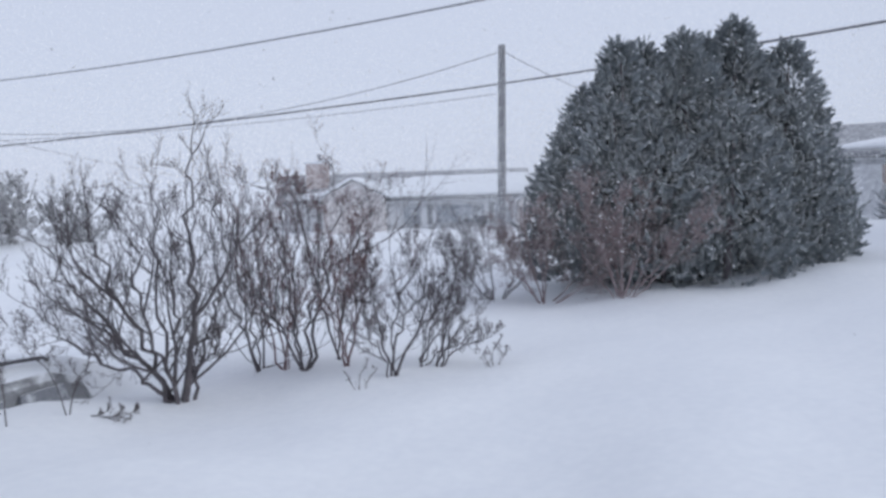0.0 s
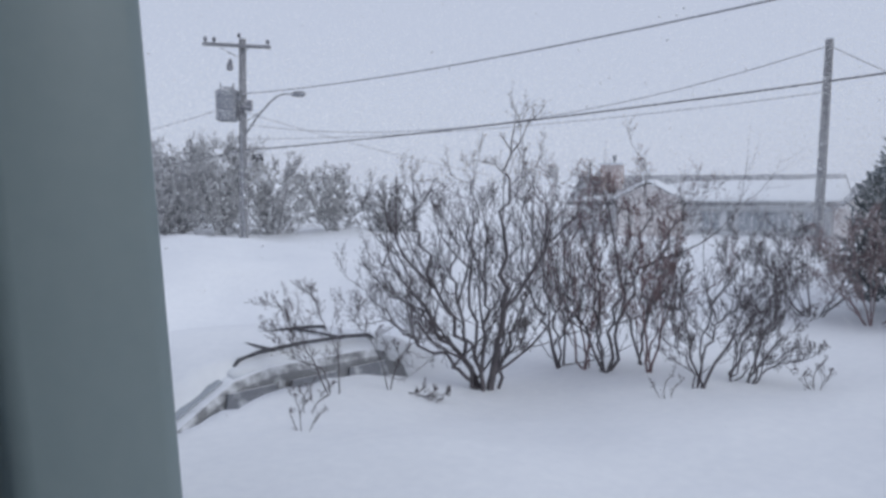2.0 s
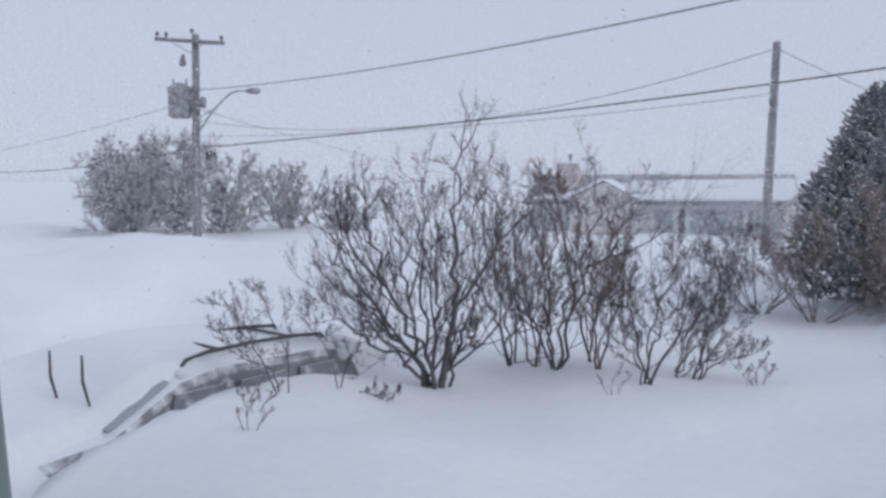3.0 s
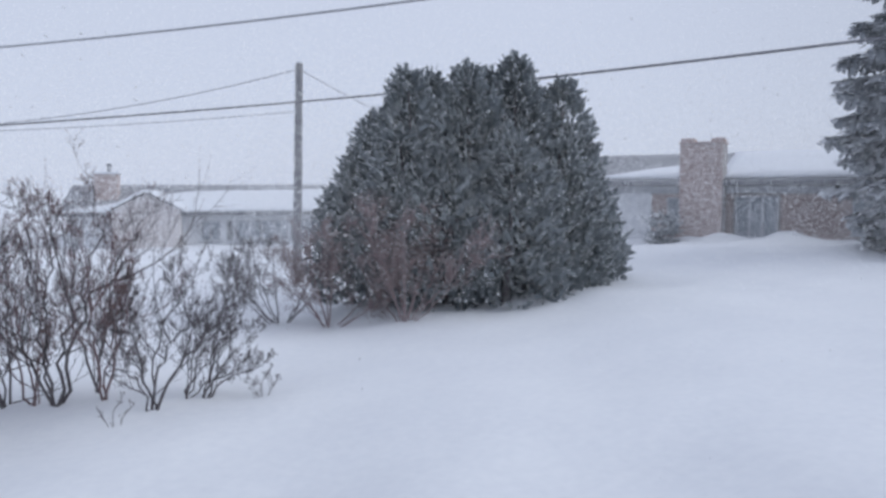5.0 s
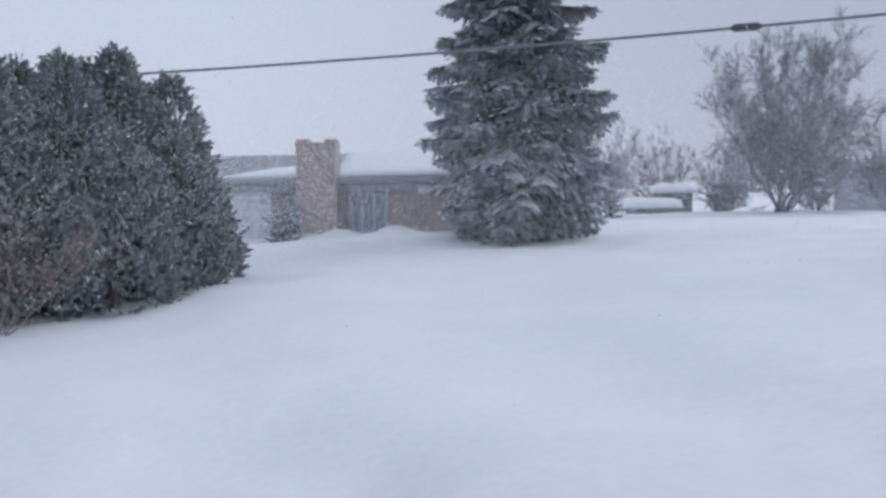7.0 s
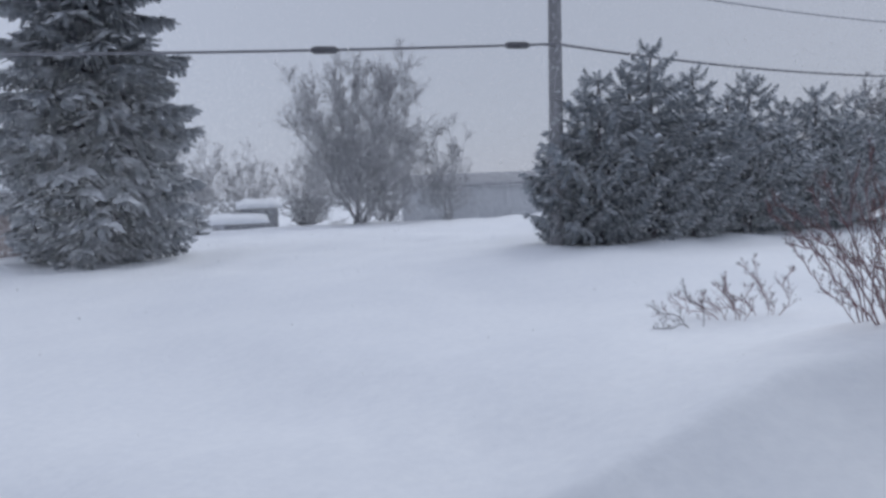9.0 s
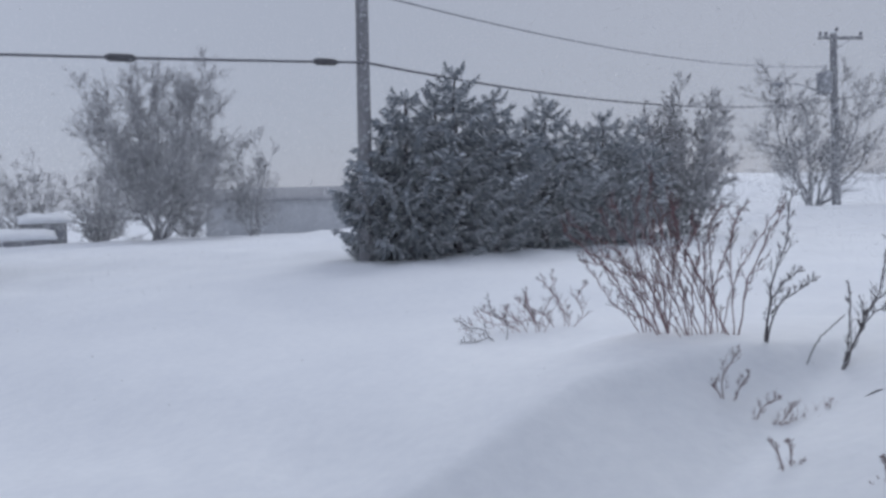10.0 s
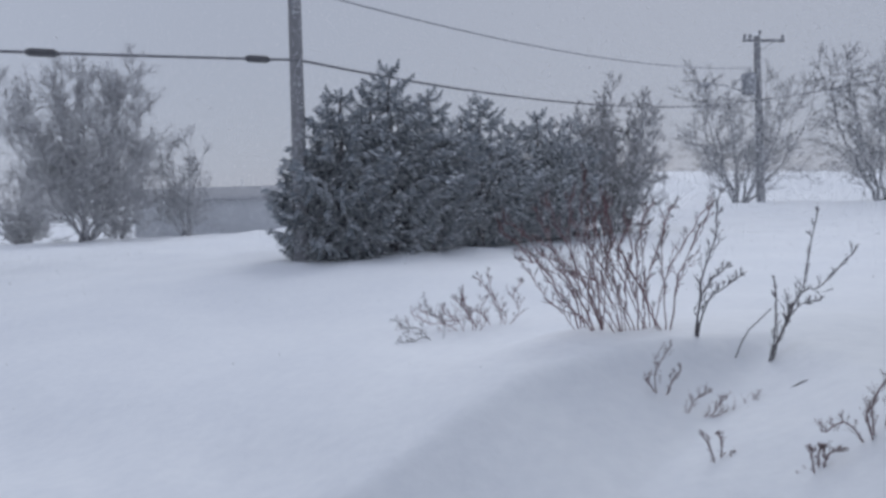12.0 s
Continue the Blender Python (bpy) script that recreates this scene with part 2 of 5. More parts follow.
# drifts that end in a scooped step: their crests, each closed on the scooped side
STEPS = [([(-8.6, 8.2), (-9.9, 9.5), (-11.7, 12.6), (-10.9, 15.0), (-8.1, 15.3), (-5.8, 14.6)], [(-4.8, 12.0), (-7.0, 9.0)], 0.5),
         ([(-8.7, 7.0), (-9.3, 9.0), (-9.4, 10.6), (-8.5, 11.1), (-7.4, 10.9)], [(-7.6, 8.6), (-7.8, 6.8)], 0.3)]
# small drifts heaped against the brick house: x, y, height, radius
MOUNDS = [(13.5, 25.7, 0.22, 0.5), (14.5, 24.9, 0.26, 0.4), (15.4, 24.0, 0.36, 0.6), (16.9, 22.8, 0.32, 0.7), (12.4, 26.4, 0.2, 0.6)]
BACK = [(2.9, -1.7), (1.5, -2.6), (-2.5, -2.6), (-2.5, 3.2), (2.6, 3.2), (3.5, 2.4)]
HOLLOW = CREST + BACK[1:-1]


def inside(x, y, poly):
    hit = False
    for (x0, y0), (x1, y1) in zip(poly, poly[1:] + poly[:1]):
        if (y0 > y) != (y1 > y) and x < (x1 - x0) * (y - y0) / (y1 - y0) + x0:
            hit = not hit
    return hit


def to_line(x, y, line):
    best = 1e9
    for (x0, y0), (x1, y1) in zip(line, line[1:]):
        dx, dy = x1 - x0, y1 - y0
        s = max(0, min(1, ((x - x0) * dx + (y - y0) * dy) / (dx * dx + dy * dy)))
        best = min(best, math.hypot(x - x0 - s * dx, y - y0 - s * dy))
    return best


def ramp_up(a, lo, hi):
    s = max(0.0, min(1.0, (a - lo) / (hi - lo)))
    return s * s * (3 - 2 * s)


def lip_x(y):
    return float(np.interp(y, [q[1] for q in LIP], [q[0] for q in LIP]))


def ground_z(x, y, fine=True):
    q = ((LV[:, 0] - x) ** 2 + (LV[:, 1] - y) ** 2) / (0.12 * np.hypot(LV[:, 0], LV[:, 1]) + 0.4) ** 2
    w = 1.0 / (q + 0.35) ** 2
    z = float((w * LV[:, 2]).sum() / w.sum())
    if x * x + y * y < 90 and inside(x, y, HOLLOW):
        fade = min(1.0, to_line(x, y, BACK) / 1.3)
        z -= 0.58 * (1 - math.exp(-to_line(x, y, CREST) / 0.85)) * fade * fade * (3 - 2 * fade)
    if -14 < x < -4 and 6 < y < 17:
        for crest, back, deep in STEPS:
            if inside(x, y, crest + back):
                d = to_line(x, y, crest)
                f = min(1.0, to_line(x, y, [crest[-1]] + back + [crest[0]]) / 0.9)
                z -= deep * (1 - math.exp(-d / 0.6)) * math.exp(-(d / 2.6) ** 2) * f * f * (3 - 2 * f)
    if -8 < x < -3 and 2.2 < y < 10.0:
        past = lip_x(y) - x
        if past > 0:
            ends = min(1.0, (y - 2.2) / 1.2, (10.0 - y) / 1.2)
            z -= 0.78 * (1 - math.exp(-past / 0.16)) * math.exp(-(past / 0.85) ** 4) * ends
    if -12 < x < -3 and 3 < y < 13:
        # snow banked over the far side, bonnet and roof of the car
        u = (x - CAR_X) * CAR_DX + (y - CAR_Y) * CAR_DY
        v = (y - CAR_Y) * CAR_DX - (x - CAR_X) * CAR_DY
        w = ramp_up(v, 0.78, 0.5) * ramp_up(v, -3.0, -0.9) * ramp_up(u, -3.6, -2.2) * ramp_up(u, 3.6, 2.2)
        if w > 0:
            over = float(np.interp(u, [-3.6, -2.3, -0.3, 0.4, 1.1, 2.3, 3.6], [0.35, 0.60, 0.60, 0.52, 0.19, 0.10, 0.0]))
            z += (over - z) * w
    if x > 11 and 21 < y < 28:
        for mx, my, mh, mr in MOUNDS:
            z += mh * math.exp(-((x - mx) ** 2 + (y - my) ** 2) / mr ** 2)
    if fine:
        r = math.hypot(x, y)
        k = min(1.0, 0.35 + r / 25)
        z += 0.16 * k * noise.noise(Vector((x * 0.16 + 3, y * 0.16, 0.5))) + (0.05 + 0.09 * min(1, max(0, r - 14) / 10)) * noise.noise(Vector((x * 0.5 + y * 0.15, y * 0.9 - x * 0.3, 2.0)))
        if x < -4:
            z += 0.30 * min(1, (-4 - x) / 3) * noise.noise(Vector((x * 0.22, y * 0.42 + x * 0.2, 7.0)))
        z += 0.018 * noise.noise(Vector((x * 1.6 + y * 0.6, y * 3.1 - x * 1.1, 4.0)))
    return z


def build_ground():
    rings = [0.0]
    r = 0.25
    while r < 900:
        rings.append(r)
        r *= 1.023 if r < 60 else 1.10
    seg = 400
    verts, faces = [Vector((0, 0, ground_z(0, 0)))], []
    for r in rings[1:]:
        for k in range(seg):
            a = 2 * math.pi * k / seg
            x, y = r * math.sin(a), r * math.cos(a)
            verts.append((x, y, ground_z(x, y)))
    for k in range(seg):
        faces.append((0, 1 + (k + 1) % seg, 1 + k))
    for i in range(len(rings) - 2):
        for k in range(seg):
            a, b = 1 + i * seg + k, 1 + i * seg + (k + 1) % seg
            faces.append((a, b, b + seg, a + seg))
    g = obj("ground", verts, faces, M_SNOW, smooth=True)
    return tagged(g, "deep wind-drifted white snow over the yard", "snow ground", kind="structure")


build_ground()

# ---- the house that the camera stands at ----


def boards(wall, x0, x1, z0, z1, y, mat, pitch=0.12, lap=0.012):
    """Lapped siding boards on a wall that faces -y, each a wedge of its own on one shared mesh."""
    me = bpy.data.meshes.new("siding_board")
    me.from_pydata([(x0, y - lap, 0), (x1, y - lap, 0), (x1, y, pitch), (x0, y, pitch), (x0, y, 0), (x1, y, 0)], [], [(0, 1, 2, 3), (4, 5, 1, 0), (0, 3, 4), (1, 5, 2), (3, 2, 5, 4)])
    me.materials.append(mat)
    for k in range(int((z1 - z0) / pitch)):
        b = new("siding_board", me)
        b.parent = wall
        b.location = (0, 0, z0 + k * pitch)


def build_home():
    # local x runs along the wall, local -y looks out over the yard
    m = pose(0, 0, 0, 0, 0, 180 - 34)
    home = thing("shading_home_wall", m, "unseen house wall behind the porch post, extended to shade the snow", "wall", kind="structure")
    # Out-of-view wall, made long and tall to block sky light from the hollow
    wall = boxed("wall", (-11.0, 8.0, 0.62, 0.82, -0.6, 4.9), M_HOME, home)
    boards(wall, -11.0, 8.0, -0.6, 4.9, 0.616, M_HOME, 0.16)
    # Unseen roof, added with an eave that holds sky light off the snow
    boxed("roof", (-11.3, 8.3, -0.3, 6.5, 4.9, 5.1), M_SHINGLE, home, bevel=0.02)
    # broad trim post close to the lens
    post = thing("porch_post", m @ pose(0, 0, 2.55, -3.2, 0, 0) @ pose(0, 0, -2.55), "grey-green painted porch post with rounded edges", "post")
    part("shaft", box(bmesh.new(), 0.819, 0.96, -0.006, 0.106, -0.9, 4.9, 0.016), M_TRIM, post, smooth=True)
    boxed("side_board", (0.87, 0.93, 0.12, 0.37, -0.9, 4.9), M_TRIM_DARK, post, "darker slate side board", 0.006)
    boxed("base_block", (0.805, 0.975, -0.013, 0.385, -0.9, 0.2), M_TRIM, post, bevel=0.01)


build_home()

# ---- utility poles and lines ----


def sag_line(a, b, sag, count=26):
    a, b = Vector(a), Vector(b)
    return [a.lerp(b, i / (count - 1)) - Vector((0, 0, 4 * sag * (i / (count - 1)) * (1 - i / (count - 1)))) for i in range(count)]


def cable(name, spans, radius, mat, label):
    t = Tubes()
    for a, b, sag in spans:
        p = sag_line(a, b, sag)
        t.add(p, [radius] * len(p), 6)
    return tagged(t.make(name, mat), label, "cable")


def pole(base, top, r0, r1, label, lean_label=""):
    base, top = Vector(base), Vector(top)
    e = thing("utility_pole", Matrix.Translation(base), label, "utility pole", "utility poles")
    t = Tubes()
    n = 9
    t.add([(top - base) * (i / (n - 1)) for i in range(n)], [r0 + (r1 - r0) * i / (n - 1) for i in range(n)], 14)
    t.make("shaft", M_POLE, e)
    boxed("cap", (top.x - base.x - r1 * 0.9, top.x - base.x + r1 * 0.9, top.y - base.y - r1 * 0.9, top.y - base.y + r1 * 0.9, top.z - base.z, top.z - base.z + 0.05), M_SNOW_CLUMP, e, "small snow cap", 0.02)
    return e


def insulator(e, p):
    t = Tubes()
    p = Vector(p)
    up = Vector((0, 0, 1))
    t.add([p, p + up * 0.06, p + up * 0.07, p + up * 0.12, p + up * 0.13, p + up * 0.19, p + up * 0.22], [0.025, 0.025, 0.075, 0.06, 0.08, 0.06, 0.03], 10)
    return t.make("insulator", M_CERAMIC, e)


def crossarm(e, z, width, yaw, r, tilt=0.0):
    c, s = math.cos(yaw), math.sin(yaw)
    ux = Vector((c, s, 0))
    bm = box(bmesh.new(), -width / 2, width / 2, -0.055, 0.055, -0.065, 0.065, 0.01)
    bm.transform(Matrix.Translation((-s * -0.0, -(r + 0.06), z)) @ Matrix.Rotation(yaw, 4, 'Z') @ Matrix.Rotation(tilt, 4, 'Y'))
    part("crossarm", bm, M_POLE, e)
    for k in (-0.46, -0.33, 0.46):
        q = ux * (k * width)
        insulator(e, (q.x, q.y - r - 0.06, z + 0.06 - k * width * math.sin(tilt)))
    insulator(e, (0, 0, z + 0.27))
    for k in (-1, 1):
        t = Tubes()
        a, b = ux * (k * width * 0.24) + Vector((0, -r - 0.06, z - 0.05)), Vector((0, -r, z - 0.42))
        t.add([a, b], [0.018, 0.018], 6)
        t.make("brace", M_METAL, e)


def transformer(e, p, radius, height):
    t = Tubes()
    p = Vector(p)
    prof = [(0, 0.72), (0.03, 0.95), (0.07, 1.0), (0.78, 1.0), (0.80, 1.06), (0.86, 1.06), (0.9, 0.92), (1.0, 0.35)]
    t.add([p + Vector((0, 0, h * height)) for h, _ in prof], [radius * k for _, k in prof], 20)
    can = t.make("transformer", M_METAL, e, "grey cylindrical pole transformer")
    for k in (-0.5, 0.5):
        b = Tubes()
        q = p + Vector((k * radius, 0, height * 0.9))
        b.add([q, q + Vector((k * 0.08, 0, 0.1)), q + Vector((k * 0.1, 0, 0.13)), q + Vector((k * 0.16, 0, 0.3))], [0.03, 0.055, 0.035, 0.02], 8)
        b.make("bushing", M_CERAMIC, can)
    boxed("hanger", (p.x - 0.06, p.x + radius + 0.2, p.y - 0.05, p.y + 0.05, p.z + height * 0.62, p.z + height * 0.7), M_METAL, can)
    return can


def street_light(e, p, reach, rise, yaw):
    t = Tubes()
    p = Vector(p)
    u = Vector((math.cos(yaw), math.sin(yaw), 0))
    pts = [p + u * (reach * s) + Vector((0, 0, rise * h)) for s, h in ((0, 0), (0.25, 0.45), (0.5, 0.8), (0.65, 0.95), (0.78, 1.0), (0.9, 1.0))]
    t.add(pts, [0.04, 0.038, 0.036, 0.034, 0.032, 0.03], 8)
    arm = t.make("lamp_arm", M_METAL, e)
    b = Tubes()
    q = pts[-1]
    b.add([q, q + u * 0.08, q + u * 0.3, q + u * 0.5, q + u * 0.6], [0.035, 0.09, 0.12, 0.11, 0.04], 10)
    b.make("lamp_head", M_METAL, arm, "hooded street lamp head")
    s = Tubes()
    s.add([p + Vector((0, 0, 0.55)), p + u * reach * 0.4 + Vector((0, 0, rise * 0.66))], [0.02, 0.02], 6)
    s.make("stay", M_METAL, arm)


def build_poles():
    gz = ground_z
    # pole with transformer beside the road
    b = Vector((-18.3, 27.1, gz(-18.3, 27.1) - 0.4))
    e = pole(b, (-18.15, 27.1, 8.05), 0.17, 0.13, "weathered grey wooden utility pole with crossarm, transformer and street lamp")
    crossarm(e, 7.8 - b.z, 2.75, radians(8), 0.13, radians(5))
    transformer(e, (-0.50, -0.12, 4.98 - b.z), 0.44, 1.3)
    street_light(e, (0.14, -0.05, 4.35 - b.z), 2.0, 1.65, radians(22))
    t = Tubes()
    t.add([Vector((-0.38, -0.1, 6.9 - b.z)), Vector((-0.36, -0.1, 7.05 - b.z)), Vector((-0.34, -0.1, 7.35 - b.z))], [0.09, 0.13, 0.04], 8)
    t.make("cutout_fuse", M_CERAMIC, e)
    t = Tubes()
    t.add([Vector((0.15, -0.1, 5.5 - b.z)), Vector((0.45, -0.1, 5.45 - b.z)), Vector((0.5, -0.1, 5.75 - b.z))], [0.1, 0.16, 0.1], 8)
    t.make("spool_rack", M_CERAMIC, e)
    boxed("junction_box", (0.62, 0.98, -0.25, 0.0, 3.45 - b.z, 3.72 - b.z), M_RUBBER, e, "black cable junction box", 0.03)
    t = Tubes()
    t.add([Vector((0.12, -0.14, 0)), Vector((0.12, -0.14, 4.6 - b.z))], [0.035, 0.035], 8)
    t.make("conduit", M_METAL, e)
    # slim pole with a service drop
    b = Vector((1.66, 24.05, gz(1.66, 24.05) - 0.3))
    pole(b, (1.82, 24.0, 6.3), 0.135, 0.10, "slim bare wooden service pole standing in snow")
    # pole in front of the spruce hedge
    b = Vector((18.32, 4.62, gz(18.32, 4.62) - 0.3))
    e = pole(b, (18.05, 4.45, 8.9), 0.165, 0.13, "tall weathered wooden utility pole beside the spruce hedge")
    t = Tubes()
    t.add([Vector((-0.33, -0.1, 5.8)), Vector((-0.3, -0.1, 6.3)), Vector((-0.28, -0.1, 7.6))], [0.03, 0.03, 0.03], 6)
    t.make("ground_wire", M_METAL, e)
    # far pole among bare trees
    b = Vector((40.45, -11.6, gz(40.45, -11.6) - 0.3))
    e = pole(b, (40.75, -11.54, 9.75), 0.2, 0.15, "distant utility pole with crossarm and street lamp")
    crossarm(e, 9.5 - b.z, 2.15, radians(-72), 0.1)
    transformer(e, (-0.1, 0.55, 7.0 - b.z), 0.33, 1.1)
    street_light(e, (0.0, 0.1, 6.75 - b.z), 2.6, 0.75, radians(105))
    # lines
    cable("telephone_cable", [((-45, 40, 3.4), (-18.3, 27.0, 3.85), 0.5), ((-18.3, 27.0, 3.85), (1.72, 23.85, 5.2), 0.12), ((1.72, 23.85, 5.2), (18.05, 4.45, 5.72), 0.18),
          ((18.05, 4.45, 5.72), (40.5, -11.3, 6.75), 0.6), ((40.5, -11.3, 6.75), (22, -20, 7.6), 0.4)], 0.029, M_CABLE, "thick black telephone cable strung between poles")
    cable("power_line", [((-18.2, 27.0, 6.0), (18.05, 4.45, 7.25), 0.9), ((18.05, 4.45, 7.25), (40.6, -11.3, 8.3), 0.55)], 0.022, M_WIRE, "pale overhead power line")
    cable("service_wire", [((-18.0, 27.0, 4.85), (1.82, 24.0, 6.15), 1.05)], 0.014, M_WIRE, "thin sagging service wire")
    cable("service_wire", [((1.82, 24.0, 6.15), (11.5, 28.5, 3.3), 0.45)], 0.014, M_WIRE, "thin wire dropping to a house eave")
    cable("service_wire", [((-18.0, 27.0, 4.3), (1.75, 24.0, 4.95), 0.3)], 0.012, M_WIRE, "thin wire between two poles")
    cable("service_wire", [((-18.0, 27.0, 5.3), (-6.5, 43.0, 2.0), 0.4)], 0.014, M_WIRE, "thin wire running to a neighbour house")
    cable("service_wire", [((-18.5, 27.0, 5.6), (-44, 33, 3.2), 0.5)], 0.014, M_WIRE, "thin wire leaving the pole")
    for y0 in (8.3, 5.15):
        s = (y0 - 23.85) / (4.45 - 23.85)
        p = Vector((1.72, 23.85, 5.2)).lerp(Vector((18.05, 4.45, 5.72)), s) - Vector((0, 0, 4 * 0.18 * s * (1 - s)))
        d = Vector((16.3, -19.4, 0.5)).normalized()
        t = Tubes()
        t.add([p - d * 0.28, p - d * 0.2, p + d * 0.2, p + d * 0.28], [0.035, 0.075, 0.075, 0.035], 10)
        tagged(t.make("splice_case", M_RUBBER), "black splice case clipped on the telephone cable", "splice case", "splice cases")


build_poles()

# ---- neighbouring houses ----


def window(parent, x0, x1, z0, z1, y, panes=2):
    f = bmesh.new()
    w = 0.07
    box(f, x0, x1, y - 0.05, y + 0.03, z0, z0 + w)
    win = part("window", f, M_FASCIA, parent, "white-framed window")
    boxed("frame_bar", (x0, x1, y - 0.05, y + 0.03, z1 - w, z1), M_FASCIA, win)
    for k in range(panes + 1):
        xx = x0 + (x1 - x0 - w) * k / panes
        boxed("frame_bar", (xx, xx + w, y - 0.048, y + 0.03, z0 + w, z1 - w), M_FASCIA, win)
    for k in range(panes):
        a = x0 + (x1 - x0 - w) * k / panes + w
        b = x0 + (x1 - x0 - w) * (k + 1) / panes
        boxed("pane", (a, b, y - 0.012, y + 0.01, z0 + w, z1 - w), M_GLASS, win)
    boxed("sill", (x0 - 0.05, x1 + 0.05, y - 0.1, y - 0.052, z0 - 0.05, z0), M_FASCIA, win)
    return win


def slab(name, quad, thick, mat, parent, label="", bulge=0.0, seed=0, nu=16, nv=8, ragged=0.0):
    """A thick sheet over a quad of four corners (eave left, eave right, ridge right, ridge left)."""
    a, b, c, d = [Vector(q) for q in quad]
    rng = random.Random(seed)
    verts, faces = [], []
    for top in (1, 0):
        for j in range(nv + 1):
            for i in range(nu + 1):
                u, v = i / nu, j / nv
                if ragged and j == 0:
                    v += ragged * abs(noise.noise(Vector((u * 6, seed, 0.3))))
                p = a.lerp(b, u).lerp(d.lerp(c, u), v)
                edge = min(1, 6 * min(u, 1 - u, v + 0.08, 1.02 - v))
                if top:
                    p = p + Vector((0, 0, thick * (0.35 + 0.65 * max(0, edge)) + bulge * noise.noise(Vector((u * 5, v * 3, seed)))))
                verts.append(p)
    n = (nu + 1) * (nv + 1)
    for j in range(nv):
        for i in range(nu):
            k = j * (nu + 1) + i
            faces.append((k, k + 1, k + nu + 2, k + nu + 1))
            faces.append((n + k, n + k + nu + 1, n + k + nu + 2, n + k + 1))
    rim = [i for i in range(nu)] + [(j + 1) * (nu + 1) - 1 for j in range(nv)] + [nv * (nu + 1) + nu - i for i in range(nu)] + [(nv - j) * (nu + 1) for j in range(nv)]
    for p, q in zip(rim, rim[1:] + rim[:1]):
        faces.append((p, n + p, n + q, q))
    return obj(name, verts, faces, mat, parent, label, True)


def sided_wall(parent, x0, x1, z0, z1, y, mat, name="wall", pitch=0.2, thick=0.2):
    wall = boxed(name, (x0, x1, y, y + thick, z0, z1), mat, parent)
    boards(wall, x0, x1, z0, z1, y - 0.004, mat, pitch, 0.015)
    return wall


def build_house_far():
    z0 = -0.9
    e = thing("house", pose(0, 44, 0), "pale bungalow with snow-covered roof half buried in snow", "house", "neighbour houses")
    sided_wall(e, -8.6, 4.4, z0, 1.55, 0, M_SIDING)
    obj("gable_wall", [(4.4, 0.1, z0), (4.4, 7, z0), (4.4, 7, 1.5), (4.4, 3.6, 2.85), (4.4, 0.1, 1.5), (4.2, 0.1, z0), (4.2, 7, z0), (4.2, 7, 1.5), (4.2, 3.6, 2.85), (4.2, 0.1, 1.5)],
        [(0, 1, 2, 3, 4), (9, 8, 7, 6, 5), (0, 4, 9, 5), (4, 3, 8, 9), (3, 2, 7, 8), (2, 1, 6, 7), (1, 0, 5, 6)], M_SIDING, e)
    slab("roof", ((-9.0, -0.5, 1.5), (4.9, -0.5, 1.5), (4.9, 3.6, 2.95), (-9.0, 3.6, 2.95)), 0.12, M_SHINGLE, e, "dark shingled roof")
    slab("roof", ((4.9, 7.7, 1.5), (-9.0, 7.7, 1.5), (-9.0, 3.6, 2.95), (4.9, 3.6, 2.95)), 0.12, M_SHINGLE, e)
    slab("roof_snow", ((-8.9, -0.5, 1.61), (4.8, -0.5, 1.61), (4.8, 2.6, 2.70), (-3.0, 2.3, 2.60)), 0.15, M_SNOW_CLUMP, e, "smooth snow blanket on the roof", 0.05, 3)
    boxed("gutter", (-9.0, 4.9, -0.62, -0.5, 1.42, 1.53), M_GUTTER, e)
    # chimney
    ch = part("chimney", box(bmesh.new(), -7.5, -6.35, 1.2, 2.2, 1.8, 3.55, 0.03), M_BRICK, e, "pale brick chimney")
    boxed("chimney_cap", (-7.6, -6.25, 1.1, 2.3, 3.55, 3.68), M_SNOW_CLUMP, ch, bevel=0.04)
    t = Tubes()
    t.add([Vector((-6.8, 1.7, 3.6)), Vector((-6.8, 1.7, 4.0)), Vector((-6.8, 1.7, 4.02)), Vector((-6.8, 1.7, 4.12))], [0.1, 0.1, 0.17, 0.05], 10)
    t.make("flue", M_METAL, ch)
    # small front gable
    obj("front_gable", [(-6.3, -1.2, z0), (-3.1, -1.2, z0), (-3.1, -1.2, 1.75), (-4.7, -1.2, 2.55), (-6.3, -1.2, 1.75), (-6.3, 0.9, z0), (-3.1, 0.9, z0), (-3.1, 0.9, 1.75), (-4.7, 0.9, 2.55), (-6.3, 0.9, 1.75)],
        [(0, 1, 2, 3, 4), (1, 6, 7, 2), (5, 0, 4, 9), (9, 8, 7, 6, 5)], M_SIDING_TAN, e)
    slab("porch_roof", ((-6.65, -1.55, 1.62), (-6.65, 2.2, 1.62), (-4.7, 2.2, 2.65), (-4.7, -1.55, 2.65)), 0.2, M_SNOW_CLUMP, e, "snowy porch roof", 0.03, 5)
    slab("porch_roof", ((-2.75, 2.2, 1.62), (-2.75, -1.55, 1.62), (-4.7, -1.55, 2.65), (-4.7, 2.2, 2.65)), 0.2, M_SNOW_CLUMP, e, "", 0.03, 6)
    # wing with a gable towards the yard
    obj("wing", [(3.9, -1.6, z0), (8.9, -1.6, z0), (8.9, -1.6, 1.25), (6.4, -1.6, 2.75), (3.9, -1.6, 1.25), (3.9, 5, z0), (8.9, 5, z0), (8.9, 5, 1.25), (6.4, 5, 2.75), (3.9, 5, 1.25)],
        [(0, 1, 2, 3, 4), (1, 6, 7, 2), (5, 0, 4, 9), (9, 8, 7, 6, 5)], M_SIDING_TAN, e, "tan gabled wing")
